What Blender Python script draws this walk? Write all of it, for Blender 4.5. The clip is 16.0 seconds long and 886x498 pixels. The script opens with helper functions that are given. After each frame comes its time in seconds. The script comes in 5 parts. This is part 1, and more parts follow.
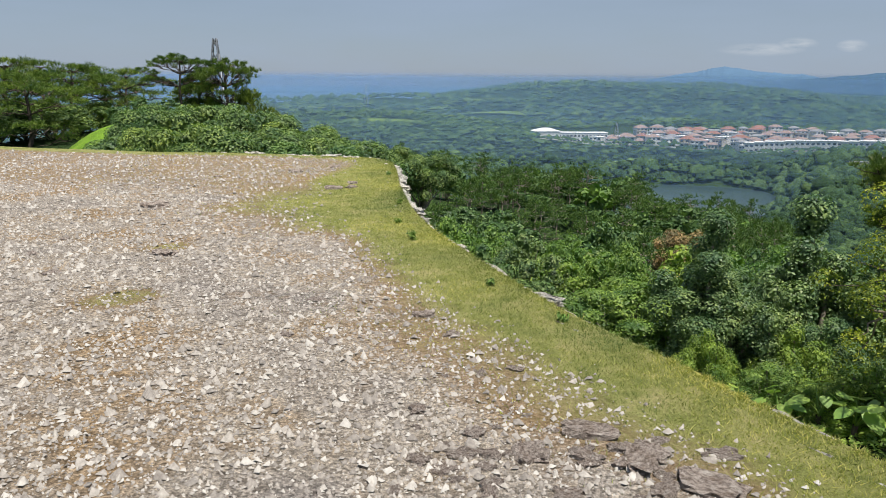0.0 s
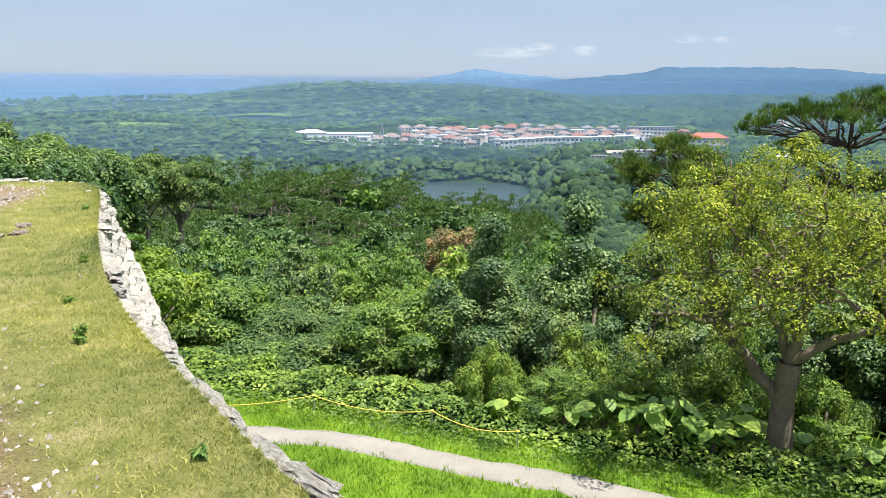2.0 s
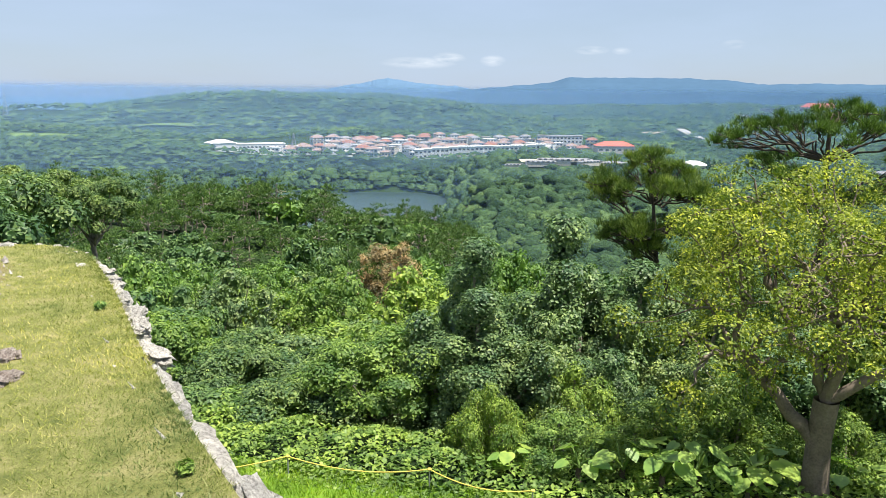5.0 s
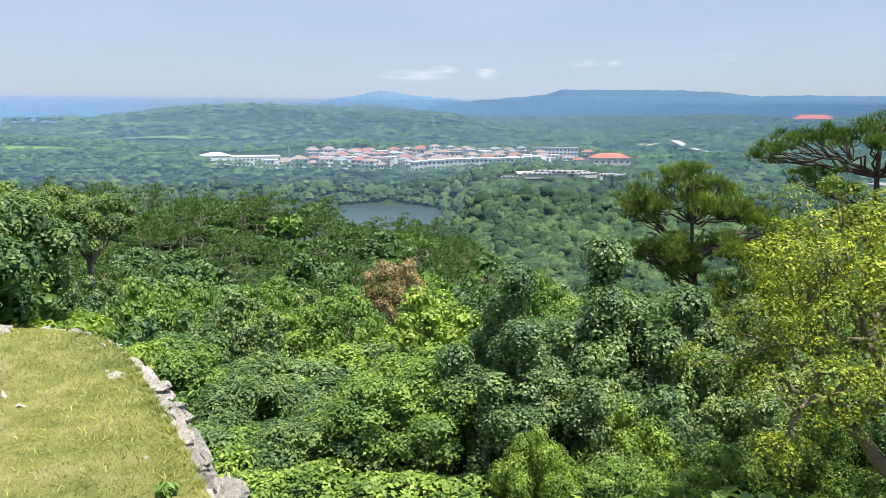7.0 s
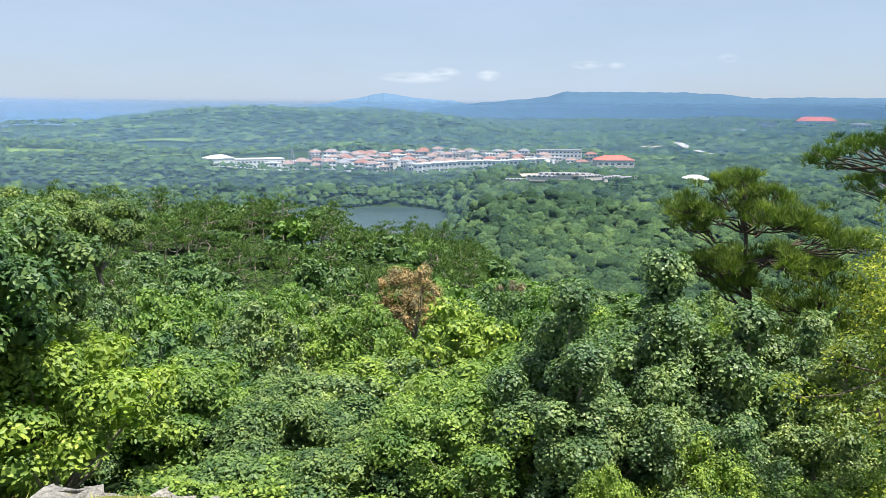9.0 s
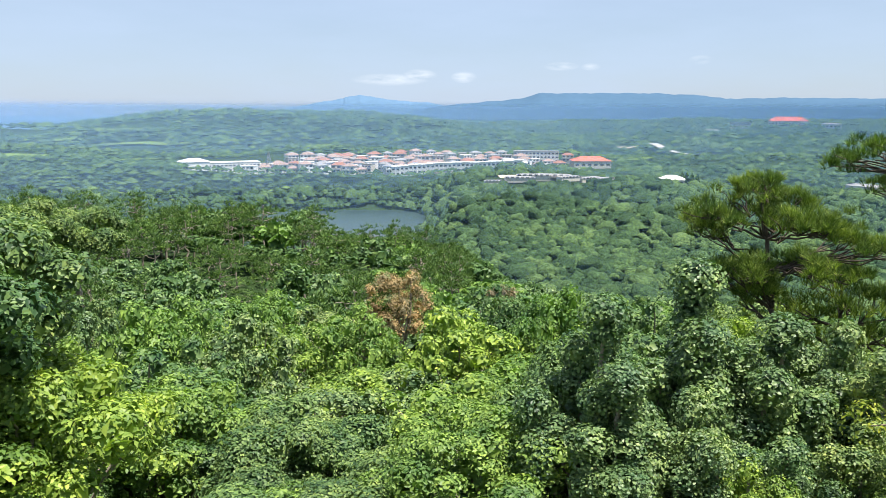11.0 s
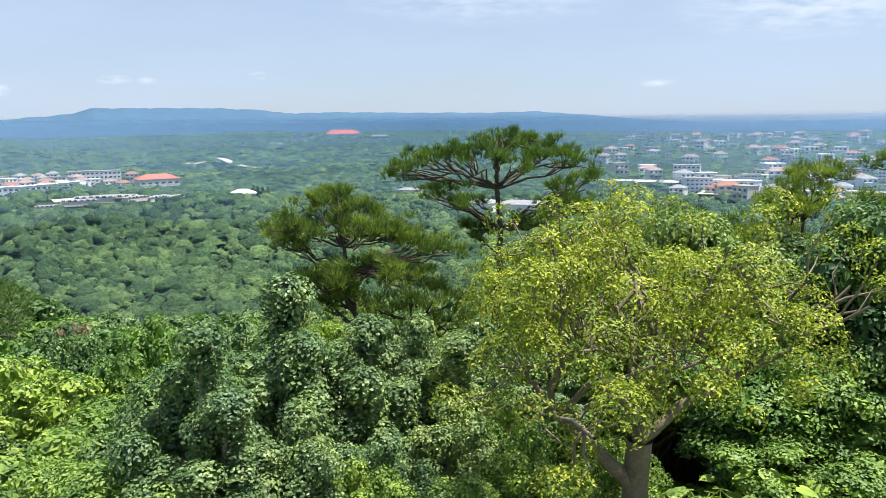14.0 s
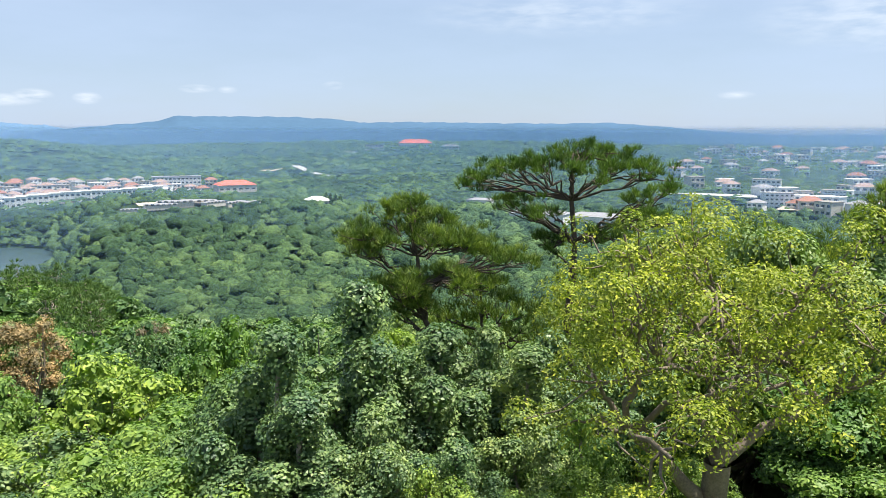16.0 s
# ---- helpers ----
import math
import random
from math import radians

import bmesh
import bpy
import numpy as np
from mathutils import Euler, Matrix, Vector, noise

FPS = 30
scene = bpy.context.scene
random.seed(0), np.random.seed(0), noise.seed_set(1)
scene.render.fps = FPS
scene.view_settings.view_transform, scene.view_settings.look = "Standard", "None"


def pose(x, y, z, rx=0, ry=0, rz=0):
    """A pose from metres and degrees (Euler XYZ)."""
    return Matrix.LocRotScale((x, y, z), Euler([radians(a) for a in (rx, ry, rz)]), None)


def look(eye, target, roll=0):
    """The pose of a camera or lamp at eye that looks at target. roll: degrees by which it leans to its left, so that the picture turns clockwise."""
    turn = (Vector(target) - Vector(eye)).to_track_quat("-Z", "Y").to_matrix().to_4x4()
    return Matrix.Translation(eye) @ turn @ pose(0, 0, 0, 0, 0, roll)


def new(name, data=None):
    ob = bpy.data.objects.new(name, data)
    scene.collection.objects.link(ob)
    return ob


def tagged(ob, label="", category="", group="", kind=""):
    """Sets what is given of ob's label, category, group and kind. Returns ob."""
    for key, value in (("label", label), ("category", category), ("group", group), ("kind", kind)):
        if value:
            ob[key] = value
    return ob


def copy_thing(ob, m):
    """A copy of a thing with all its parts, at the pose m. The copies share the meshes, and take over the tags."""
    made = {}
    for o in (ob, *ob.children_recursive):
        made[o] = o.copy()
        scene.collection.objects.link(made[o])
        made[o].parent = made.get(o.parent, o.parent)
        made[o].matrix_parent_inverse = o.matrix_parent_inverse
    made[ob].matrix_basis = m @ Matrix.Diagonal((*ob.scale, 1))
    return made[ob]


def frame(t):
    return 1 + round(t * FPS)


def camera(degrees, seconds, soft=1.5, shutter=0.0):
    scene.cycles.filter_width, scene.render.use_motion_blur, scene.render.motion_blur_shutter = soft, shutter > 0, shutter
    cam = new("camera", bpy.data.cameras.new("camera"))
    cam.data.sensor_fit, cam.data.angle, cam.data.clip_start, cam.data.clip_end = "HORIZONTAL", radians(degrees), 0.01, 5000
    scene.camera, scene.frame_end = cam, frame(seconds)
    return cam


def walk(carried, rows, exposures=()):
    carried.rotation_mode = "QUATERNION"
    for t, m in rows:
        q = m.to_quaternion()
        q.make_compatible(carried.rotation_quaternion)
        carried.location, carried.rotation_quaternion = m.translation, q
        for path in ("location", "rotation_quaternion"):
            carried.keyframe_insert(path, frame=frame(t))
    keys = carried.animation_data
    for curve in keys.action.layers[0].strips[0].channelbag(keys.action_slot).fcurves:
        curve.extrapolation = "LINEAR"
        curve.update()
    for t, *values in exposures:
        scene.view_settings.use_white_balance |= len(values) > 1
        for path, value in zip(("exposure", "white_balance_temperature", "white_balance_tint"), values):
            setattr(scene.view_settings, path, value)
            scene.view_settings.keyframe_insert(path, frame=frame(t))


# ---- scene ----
cam = camera(59.8, 16.0, 0.7)
METRES, EYE, TILT, LEAN, TURN = 14.0, 1.5, -12.3, -0.4, 0.0
ROWS = [
    (0.0, 0.0, 0.0, 0.0, -0.0, 0.0, 0.0),
    (0.5, 0.0158, 0.0471, 0.0106, -6.82, -0.07, 1.48),
    (1.0, 0.0218, 0.093, 0.0212, -11.41, -0.21, 2.47),
    (1.5, 0.0303, 0.1369, 0.0299, -14.51, -0.36, 3.12),
    (2.0, 0.0311, 0.1781, 0.0359, -16.72, -0.44, 3.51),
    (2.5, 0.0284, 0.2203, 0.045, -18.68, -0.53, 3.88),
    (3.0, 0.0138, 0.2628, 0.0528, -20.42, -0.63, 4.2),
    (5.5, -0.0553, 0.4671, 0.1026, -23.33, -0.01, 4.73),
    (6.0, -0.0582, 0.5101, 0.1123, -23.47, 0.26, 4.78),
    (6.5, -0.0665, 0.5549, 0.1212, -23.56, 0.49, 4.82),
    (7.0, -0.066, 0.5986, 0.1296, -23.57, 0.62, 4.87),
    (7.5, -0.0748, 0.639, 0.1392, -23.56, 0.73, 4.88),
    (8.0, -0.0836, 0.6768, 0.148, -23.5, 0.76, 4.88),
    (8.5, -0.0919, 0.717, 0.1567, -23.43, 0.79, 4.88),
    (11.0, -0.1264, 0.8941, 0.1965, -25.14, 0.77, 5.49),
    (11.5, -0.1323, 0.9077, 0.2028, -28.65, 0.49, 6.34),
    (12.0, -0.1293, 0.9187, 0.2092, -34.19, -0.03, 7.57),
    (12.5, -0.1311, 0.9207, 0.2132, -40.86, -0.8, 8.85),
    (13.0, -0.1285, 0.9188, 0.2111, -47.38, -1.62, 9.93),
    (13.5, -0.1274, 0.9178, 0.211, -52.59, -2.32, 10.63),
    (14.0, -0.1276, 0.9181, 0.2103, -56.16, -2.73, 11.02),
    (14.5, -0.125, 0.9185, 0.2102, -58.2, -2.85, 11.15),
    (15.0, -0.1253, 0.9202, 0.2107, -58.19, -2.63, 11.02),
    (15.5, -0.1272, 0.9241, 0.2122, -55.78, -2.02, 10.58),
    (16.0, -0.1335, 0.9277, 0.2132, -50.93, -1.04, 9.81),
]
walk(cam, [(t, pose(0, 0, EYE, TILT, LEAN, TURN) @ pose(METRES * x, METRES * y, METRES * z, 90 + pitch, roll, yaw)) for t, x, y, z, yaw, pitch, roll in ROWS],
     [(0.0, 0.40), (0.7, 0.66), (1.5, 0.95), (2.4, 1.05), (8.5, 1.1), (11.0, 1.2), (16.0, 1.2)])

# ---- light ----
SUN_AZ, SUN_EL = 146.0, 72.0          # degrees to the right of +y, degrees above the horizon
world = bpy.data.worlds.new("sky")
scene.world = world
world.use_nodes = True
wn, wl = world.node_tree.nodes, world.node_tree.links
wn.clear()
w_out, w_bg, w_sky = wn.new("ShaderNodeOutputWorld"), wn.new("ShaderNodeBackground"), wn.new("ShaderNodeTexSky")
w_sky.sky_type, w_sky.sun_disc = "NISHITA", False
w_sky.sun_elevation, w_sky.sun_rotation = radians(SUN_EL), radians(SUN_AZ)
w_sky.altitude, w_sky.air_density, w_sky.dust_density, w_sky.ozone_density = 100, 1.0, 0.6, 2.5
w_co, w_map, w_noise, w_ramp = wn.new("ShaderNodeTexCoord"), wn.new("ShaderNodeMapping"), wn.new("ShaderNodeTexNoise"), wn.new("ShaderNodeValToRGB")
w_map.inputs["Scale"].default_value = (2.2, 2.2, 9.0)
w_noise.inputs["Scale"].default_value, w_noise.inputs["Detail"].default_value, w_noise.inputs["Roughness"].default_value = 1.6, 7, 0.55
w_ramp.color_ramp.elements[0].position, w_ramp.color_ramp.elements[1].position = 0.3, 0.85
w_ramp.color_ramp.elements[0].color, w_ramp.color_ramp.elements[1].color = (0.55, 0.55, 0.55, 1), (0.85, 0.85, 0.85, 1)
w_mix = wn.new("ShaderNodeMix")
w_mix.data_type = "RGBA"
w_mix.inputs[7].default_value = (5.6, 7.0, 9.3, 1)      # thin high cloud
wl.new(w_co.outputs["Generated"], w_map.inputs["Vector"])
wl.new(w_map.outputs["Vector"], w_noise.inputs["Vector"])
wl.new(w_noise.outputs["Fac"], w_ramp.inputs["Fac"])
wl.new(w_ramp.outputs["Color"], w_mix.inputs[0])
wl.new(w_sky.outputs["Color"], w_mix.inputs[6])
w_map2, w_noise2, w_ramp2, w_mul, w_mix2 = (wn.new(k) for k in ("ShaderNodeMapping", "ShaderNodeTexNoise", "ShaderNodeValToRGB", "ShaderNodeMath", "ShaderNodeMix"))
w_map2.inputs["Scale"].default_value = (14.0, 14.0, 60.0)
w_noise2.inputs["Scale"].default_value, w_noise2.inputs["Detail"].default_value = 2.0, 6
w_ramp2.color_ramp.elements[0].position, w_ramp2.color_ramp.elements[1].position = 0.34, 0.66
wl.new(w_co.outputs["Generated"], w_map2.inputs["Vector"])
wl.new(w_map2.outputs["Vector"], w_noise2.inputs["Vector"])
wl.new(w_noise2.outputs["Fac"], w_ramp2.inputs["Fac"])
cloud_sum = None
for az_, el_, wide, tall_, share in ((21.8, 2.2, 2.6, 0.42, 0.75), (24.0, 2.5, 1.2, 0.45, 1.0), (27.2, 2.4, 0.9, 0.4, 0.9), (34.2, 3.15, 1.2, 0.3, 0.7), (36.3, 3.1, 0.7, 0.25, 0.5), (43.7, 3.5, 0.8, 0.3, 0.4), (72.1, 2.7, 1.2, 0.3, 0.5), (82, 7.5, 9.0, 2.2, 0.45), (60, 8.5, 10.0, 1.6, 0.3)):
    w_sub, w_mulv, w_len, w_rng = wn.new("ShaderNodeVectorMath"), wn.new("ShaderNodeVectorMath"), wn.new("ShaderNodeVectorMath"), wn.new("ShaderNodeMapRange")
    w_sub.operation, w_mulv.operation, w_len.operation = "SUBTRACT", "MULTIPLY", "LENGTH"
    w_sub.inputs[1].default_value = (math.sin(radians(az_)) * math.cos(radians(el_)), math.cos(radians(az_)) * math.cos(radians(el_)), math.sin(radians(el_)))
    w_mulv.inputs[1].default_value = (1 / radians(wide), 1 / radians(wide), 1 / radians(tall_))
    w_rng.inputs["From Min"].default_value, w_rng.inputs["From Max"].default_value = 0.1, 1.1
    w_rng.inputs["To Min"].default_value, w_rng.inputs["To Max"].default_value = share, 0.0
    wl.new(w_co.outputs["Generated"], w_sub.inputs[0])
    wl.new(w_sub.outputs["Vector"], w_mulv.inputs[0])
    wl.new(w_mulv.outputs["Vector"], w_len.inputs[0])
    wl.new(w_len.outputs["Value"], w_rng.inputs["Value"])
    if cloud_sum is None:
        cloud_sum = w_rng.outputs[0]
    else:
        w_max = wn.new("ShaderNodeMath")
        w_max.operation = "MAXIMUM"
        wl.new(cloud_sum, w_max.inputs[0])
        wl.new(w_rng.outputs[0], w_max.inputs[1])
        cloud_sum = w_max.outputs[0]
w_mul.operation, w_mix2.data_type = "MULTIPLY", "RGBA"
w_mix2.inputs[7].default_value = (10.0, 10.6, 11.2, 1)      # small sunlit clouds
wl.new(w_ramp2.outputs["Color"], w_mul.inputs[0])
wl.new(cloud_sum, w_mul.inputs[1])
wl.new(w_mul.outputs[0], w_mix2.inputs[0])
wl.new(w_mix.outputs[2], w_mix2.inputs[6])
wl.new(w_mix2.outputs[2], w_bg.inputs["Color"])
w_bg.inputs["Strength"].default_value = 0.048
wl.new(w_bg.outputs["Background"], w_out.inputs["Surface"])

sun = new("sun", bpy.data.lights.new("sun", "SUN"))
sun.data.energy, sun.data.angle, sun.data.color = 5.0, radians(0.55), (1.0, 0.95, 0.86)
to_sun = Vector((math.sin(radians(SUN_AZ)) * math.cos(radians(SUN_EL)), math.cos(radians(SUN_AZ)) * math.cos(radians(SUN_EL)), math.sin(radians(SUN_EL))))
sun.matrix_world = look(to_sun * 200, (0, 0, 0))

# ---- materials ----


def material(name, rough=0.8, spec=0.3, metal=0.0):
    m = bpy.data.materials.new(name)
    m.use_nodes = True
    b = m.node_tree.nodes["Principled BSDF"]
    b.inputs["Roughness"].default_value, b.inputs["Specular IOR Level"].default_value, b.inputs["Metallic"].default_value = rough, spec, metal
    return m, m.node_tree.nodes, m.node_tree.links, b


def noise_node(n, l, scale, detail=5, rough=0.6, coord="Object"):
    c, t = n.new("ShaderNodeTexCoord"), n.new("ShaderNodeTexNoise")
    t.inputs["Scale"].default_value, t.inputs["Detail"].default_value, t.inputs["Roughness"].default_value = scale, detail, rough
    l.new(c.outputs[coord], t.inputs["Vector"])
    return t.outputs["Fac"]


def ramp(n, l, fac, stops):
    r = n.new("ShaderNodeValToRGB")
    e = r.color_ramp.elements
    while len(e) < len(stops):
        e.new(0.5)
    for k, (p, c) in zip(e, stops):
        k.position, k.color = p, (*c, 1)
    l.new(fac, r.inputs["Fac"])
    return r.outputs["Color"]


def mix(n, l, fac, a, b, mode="MIX"):
    x = n.new("ShaderNodeMix")
    x.data_type, x.blend_type = "RGBA", mode
    for sock, v in ((x.inputs[0], fac), (x.inputs[6], a), (x.inputs[7], b)):
        if isinstance(v, (int, float)):
            sock.default_value = v
        elif isinstance(v, tuple):
            sock.default_value = (*v, 1)
        else:
            l.new(v, sock)
    return x.outputs[2]


def bump(n, l, b, height, strength=0.5, distance=0.02):
    k = n.new("ShaderNodeBump")
    k.inputs["Strength"].default_value, k.inputs["Distance"].default_value = strength, distance
    l.new(height, k.inputs["Height"])
    l.new(k.outputs["Normal"], b.inputs["Normal"])


def plain(name, colour, rough=0.7, vary=0.25, scale=3.0, spec=0.3, metal=0.0, grain=40.0):
    """One colour, with stains at a large and grain at a small scale."""
    m, n, l, b = material(name, rough, spec, metal)
    dark = tuple(c * (1 - vary) for c in colour)
    light = tuple(min(1, c * (1 + vary)) for c in colour)
    big = ramp(n, l, noise_node(n, l, scale), [(0.3, dark), (0.7, light)])
    fine = noise_node(n, l, grain, 4)
    l.new(mix(n, l, 0.5, big, ramp(n, l, fine, [(0.3, dark), (0.7, light)])), b.inputs["Base Color"])
    bump(n, l, b, fine, 0.3, 0.01)
    return m


def leaf_material(name, dark, mid, light, through_light=0.35, rough=0.5, spec=0.2):
    """Leaves: each one a little different, and letting some light through; each tree has its own cast."""
    m, n, l, b = material(name, rough, spec)
    g, o = n.new("ShaderNodeNewGeometry"), n.new("ShaderNodeObjectInfo")
    c = ramp(n, l, g.outputs["Random Per Island"], [(0.0, dark), (0.5, mid), (1.0, light)])
    patch = ramp(n, l, noise_node(n, l, 0.9, 3), [(0.36, (0.50, 0.62, 0.62)), (0.64, (1.45, 1.34, 1.05))])
    c = mix(n, l, 1.0, c, patch, "MULTIPLY")
    tree = ramp(n, l, o.outputs["Random"], [(0.0, (0.72, 0.84, 0.80)), (0.5, (1, 1, 1)), (1.0, (1.25, 1.16, 0.9))])
    c = mix(n, l, 1.0, c, tree, "MULTIPLY")
    l.new(c, b.inputs["Base Color"])
    t, x = n.new("ShaderNodeBsdfTranslucent"), n.new("ShaderNodeMixShader")
    l.new(mix(n, l, 1.0, c, (1.25, 1.55, 0.65), "MULTIPLY"), t.inputs["Color"])
    x.inputs["Fac"].default_value = through_light
    l.new(b.outputs["BSDF"], x.inputs[1])
    l.new(t.outputs["BSDF"], x.inputs[2])
    l.new(x.outputs["Shader"], n["Material Output"].inputs["Surface"])
    return m


LEAF_DARK = leaf_material("broad_leaf", (0.056, 0.100, 0.046), (0.106, 0.172, 0.070), (0.182, 0.250, 0.096), 0.22, 0.45, 0.22)
LEAF_VINE = leaf_material("vine_leaf", (0.066, 0.110, 0.052), (0.122, 0.188, 0.084), (0.240, 0.305, 0.142), 0.20, 0.43, 0.27)
LEAF_LIME = leaf_material("lime_leaf", (0.088, 0.150, 0.044), (0.148, 0.232, 0.064), (0.235, 0.325, 0.088), 0.26, 0.46, 0.22)
LEAF_GOLD = leaf_material("yellow_green_leaf", (0.085, 0.120, 0.026), (0.175, 0.215, 0.038), (0.310, 0.345, 0.055), 0.28, 0.5, 0.2)
LEAF_BIG = leaf_material("taro_leaf", (0.24, 0.36, 0.07), (0.34, 0.46, 0.11), (0.46, 0.56, 0.20), 0.4, 0.35, 0.5)
NEEDLE_OLD = leaf_material("old_pine_needle", (0.046, 0.082, 0.026), (0.088, 0.142, 0.044), (0.165, 0.225, 0.070), 0.25, 0.6)
NEEDLE = leaf_material("pine_needle", (0.045, 0.078, 0.018), (0.10, 0.155, 0.034), (0.23, 0.29, 0.075), 0.25, 0.55)
DEAD_LEAF = leaf_material("dead_leaf", (0.17, 0.132, 0.098), (0.25, 0.195, 0.148), (0.33, 0.265, 0.205), 0.15, 0.8, 0.1)
BARK = plain("grey_bark", (0.24, 0.21, 0.17), 0.9, 0.35, 2.5, 0.1, grain=18)
LAWN_BARK = plain("brown_grey_bark", (0.165, 0.135, 0.105), 0.9, 0.4, 2.0, 0.1, grain=16)
PINE_BARK = plain("pine_bark", (0.085, 0.068, 0.055), 0.9, 0.4, 3, 0.1, grain=14)
DEAD_WOOD = plain("bleached_dead_wood", (0.42, 0.39, 0.34), 0.85, 0.2, 3, 0.1)
WHITE = plain("white_paint", (0.72, 0.715, 0.70), 0.7, 0.1, 0.5, 0.2, grain=5)
CREAM = plain("cream_render", (0.55, 0.51, 0.45), 0.75, 0.14, 0.5, 0.2, grain=5)
TILE_RED = plain("red_roof_tile", (0.27, 0.135, 0.10), 0.8, 0.25, 0.6, 0.2, grain=4)
TILE_PINK = plain("pink_roof_tile", (0.28, 0.205, 0.18), 0.8, 0.2, 0.6, 0.2, grain=4)
RED_SHEET = plain("bright_red_roof", (0.55, 0.14, 0.09), 0.6, 0.12, 0.3, 0.2, grain=3)
GREY_ROOF = plain("grey_roof", (0.24, 0.24, 0.25), 0.8, 0.15, 0.5, 0.2, grain=4)
CONCRETE = plain("weathered_concrete", (0.25, 0.235, 0.21), 0.9, 0.3, 0.6, 0.15, grain=25)
DARK_GLASS = plain("dark_window", (0.05, 0.06, 0.075), 0.15, 0.1, 1, 0.5)
STEEL = plain("grey_steel", (0.30, 0.31, 0.33), 0.5, 0.12, 3, 0.4, 0.6)
ROPE = plain("yellow_rope", (0.60, 0.49, 0.10), 0.7, 0.15, 5, 0.2, grain=90)

# ---- mesh helpers ----


def mesh_of(name, verts, faces, mats, smooth=False, index=None):
    me = bpy.data.meshes.new(name)
    verts = np.asarray(verts, dtype=np.float32)
    faces = np.asarray(faces, dtype=np.int32)
    k = faces.shape[1]
    me.vertices.add(len(verts))
    me.vertices.foreach_set("co", verts.ravel())
    me.loops.add(faces.size)
    me.loops.foreach_set("vertex_index", faces.ravel())
    me.polygons.add(len(faces))
    me.polygons.foreach_set("loop_start", np.arange(0, faces.size, k, dtype=np.int32))
    me.polygons.foreach_set("loop_total", np.full(len(faces), k, dtype=np.int32))
    if smooth:
        me.polygons.foreach_set("use_smooth", np.ones(len(faces), dtype=bool))
    if index is not None:
        me.polygons.foreach_set("material_index", np.asarray(index, dtype=np.int32))
    for m in mats if isinstance(mats, (list, tuple)) else [mats]:
        me.materials.append(m)
    me.update(calc_edges=True)
    me.validate()
    return me


def child(name, data, parent, label=""):
    o = new(name, data)
    o.parent = parent
    return tagged(o, label)


def part(name, bm, mat, parent, label=""):
    me = bpy.data.meshes.new(name)
    bm.to_mesh(me)
    bm.free()
    me.materials.append(mat)
    return child(name, me, parent, label)


def box_bm(x0, x1, y0, y1, z0, z1, bevel=0.0):
    bm = bmesh.new()
    bmesh.ops.create_cube(bm, size=1, matrix=Matrix.LocRotScale(((x0 + x1) / 2, (y0 + y1) / 2, (z0 + z1) / 2), None, (x1 - x0, y1 - y0, z1 - z0)))
    if bevel:
        bmesh.ops.bevel(bm, geom=bm.edges[:], offset=bevel, segments=1, affect="EDGES")
    return bm


def tube(path, radii, sides=8):
    """Vertices and quads of a tapered tube along a path."""
    path, radii = np.asarray(path, float), np.asarray(radii, float)
    d = np.gradient(path, axis=0)
    d /= np.linalg.norm(d, axis=1)[:, None] + 1e-9
    ref = np.where(np.abs(d[:, 2:3]) > 0.9, np.array([[1.0, 0, 0]]), np.array([[0, 0, 1.0]]))
    u = np.cross(d, ref)
    u /= np.linalg.norm(u, axis=1)[:, None] + 1e-9
    v = np.cross(d, u)
    a = np.linspace(0, 2 * np.pi, sides, endpoint=False)
    ring = path[:, None, :] + radii[:, None, None] * (np.cos(a)[None, :, None] * u[:, None, :] + np.sin(a)[None, :, None] * v[:, None, :])
    verts = ring.reshape(-1, 3)
    f = []
    for i in range(len(path) - 1):
        for j in range(sides):
            k = (j + 1) % sides
            f.append((i * sides + j, i * sides + k, (i + 1) * sides + k, (i + 1) * sides + j))
    return verts, np.array(f, dtype=np.int32)


def joined(parts):
    vs, fs, n = [], [], 0
    for v, f in parts:
        vs.append(v)
        fs.append(f + n)
        n += len(v)
    return np.concatenate(vs), np.concatenate(fs)


def bent(p0, p1, steps, wobble, rng, sag=0.0):
    """A crooked line between two points."""
    t = np.linspace(0, 1, steps)[:, None]
    p = np.asarray(p0) * (1 - t) + np.asarray(p1) * t
    w = rng.normal(0, wobble, (steps, 3)) * np.sin(np.pi * t)
    p = p + w
    p[:, 2] += sag * np.sin(np.pi * t[:, 0])
    return p


def unit(v):
    return v / (np.linalg.norm(v, axis=1)[:, None] + 1e-9)


def leaves(centre, normal, size, rng, aspect=0.55, fold=0.12):
    """Leaf blades as folded pairs of triangles."""
    n = len(centre)
    normal = unit(normal)
    along = unit(np.cross(normal, rng.normal(0, 1, (n, 3))))
    along[:, 2] -= 0.2
    along = unit(along)
    side = unit(np.cross(normal, along))
    s = (np.asarray(size) * rng.uniform(0.65, 1.3, n))[:, None]
    a = centre - along * s * 0.5
    c = centre + along * s * 0.5
    lift = normal * s * fold
    b = centre - along * s * 0.08 + side * s * aspect * 0.5 + lift
    d = centre - along * s * 0.08 - side * s * aspect * 0.5 + lift
    v = np.stack([a, b, c, d], axis=1).reshape(-1, 3)
    k = np.arange(n)[:, None] * 4
    f = np.concatenate([k + np.array([[0, 1, 2]]), k + np.array([[0, 2, 3]])])
    return v, f


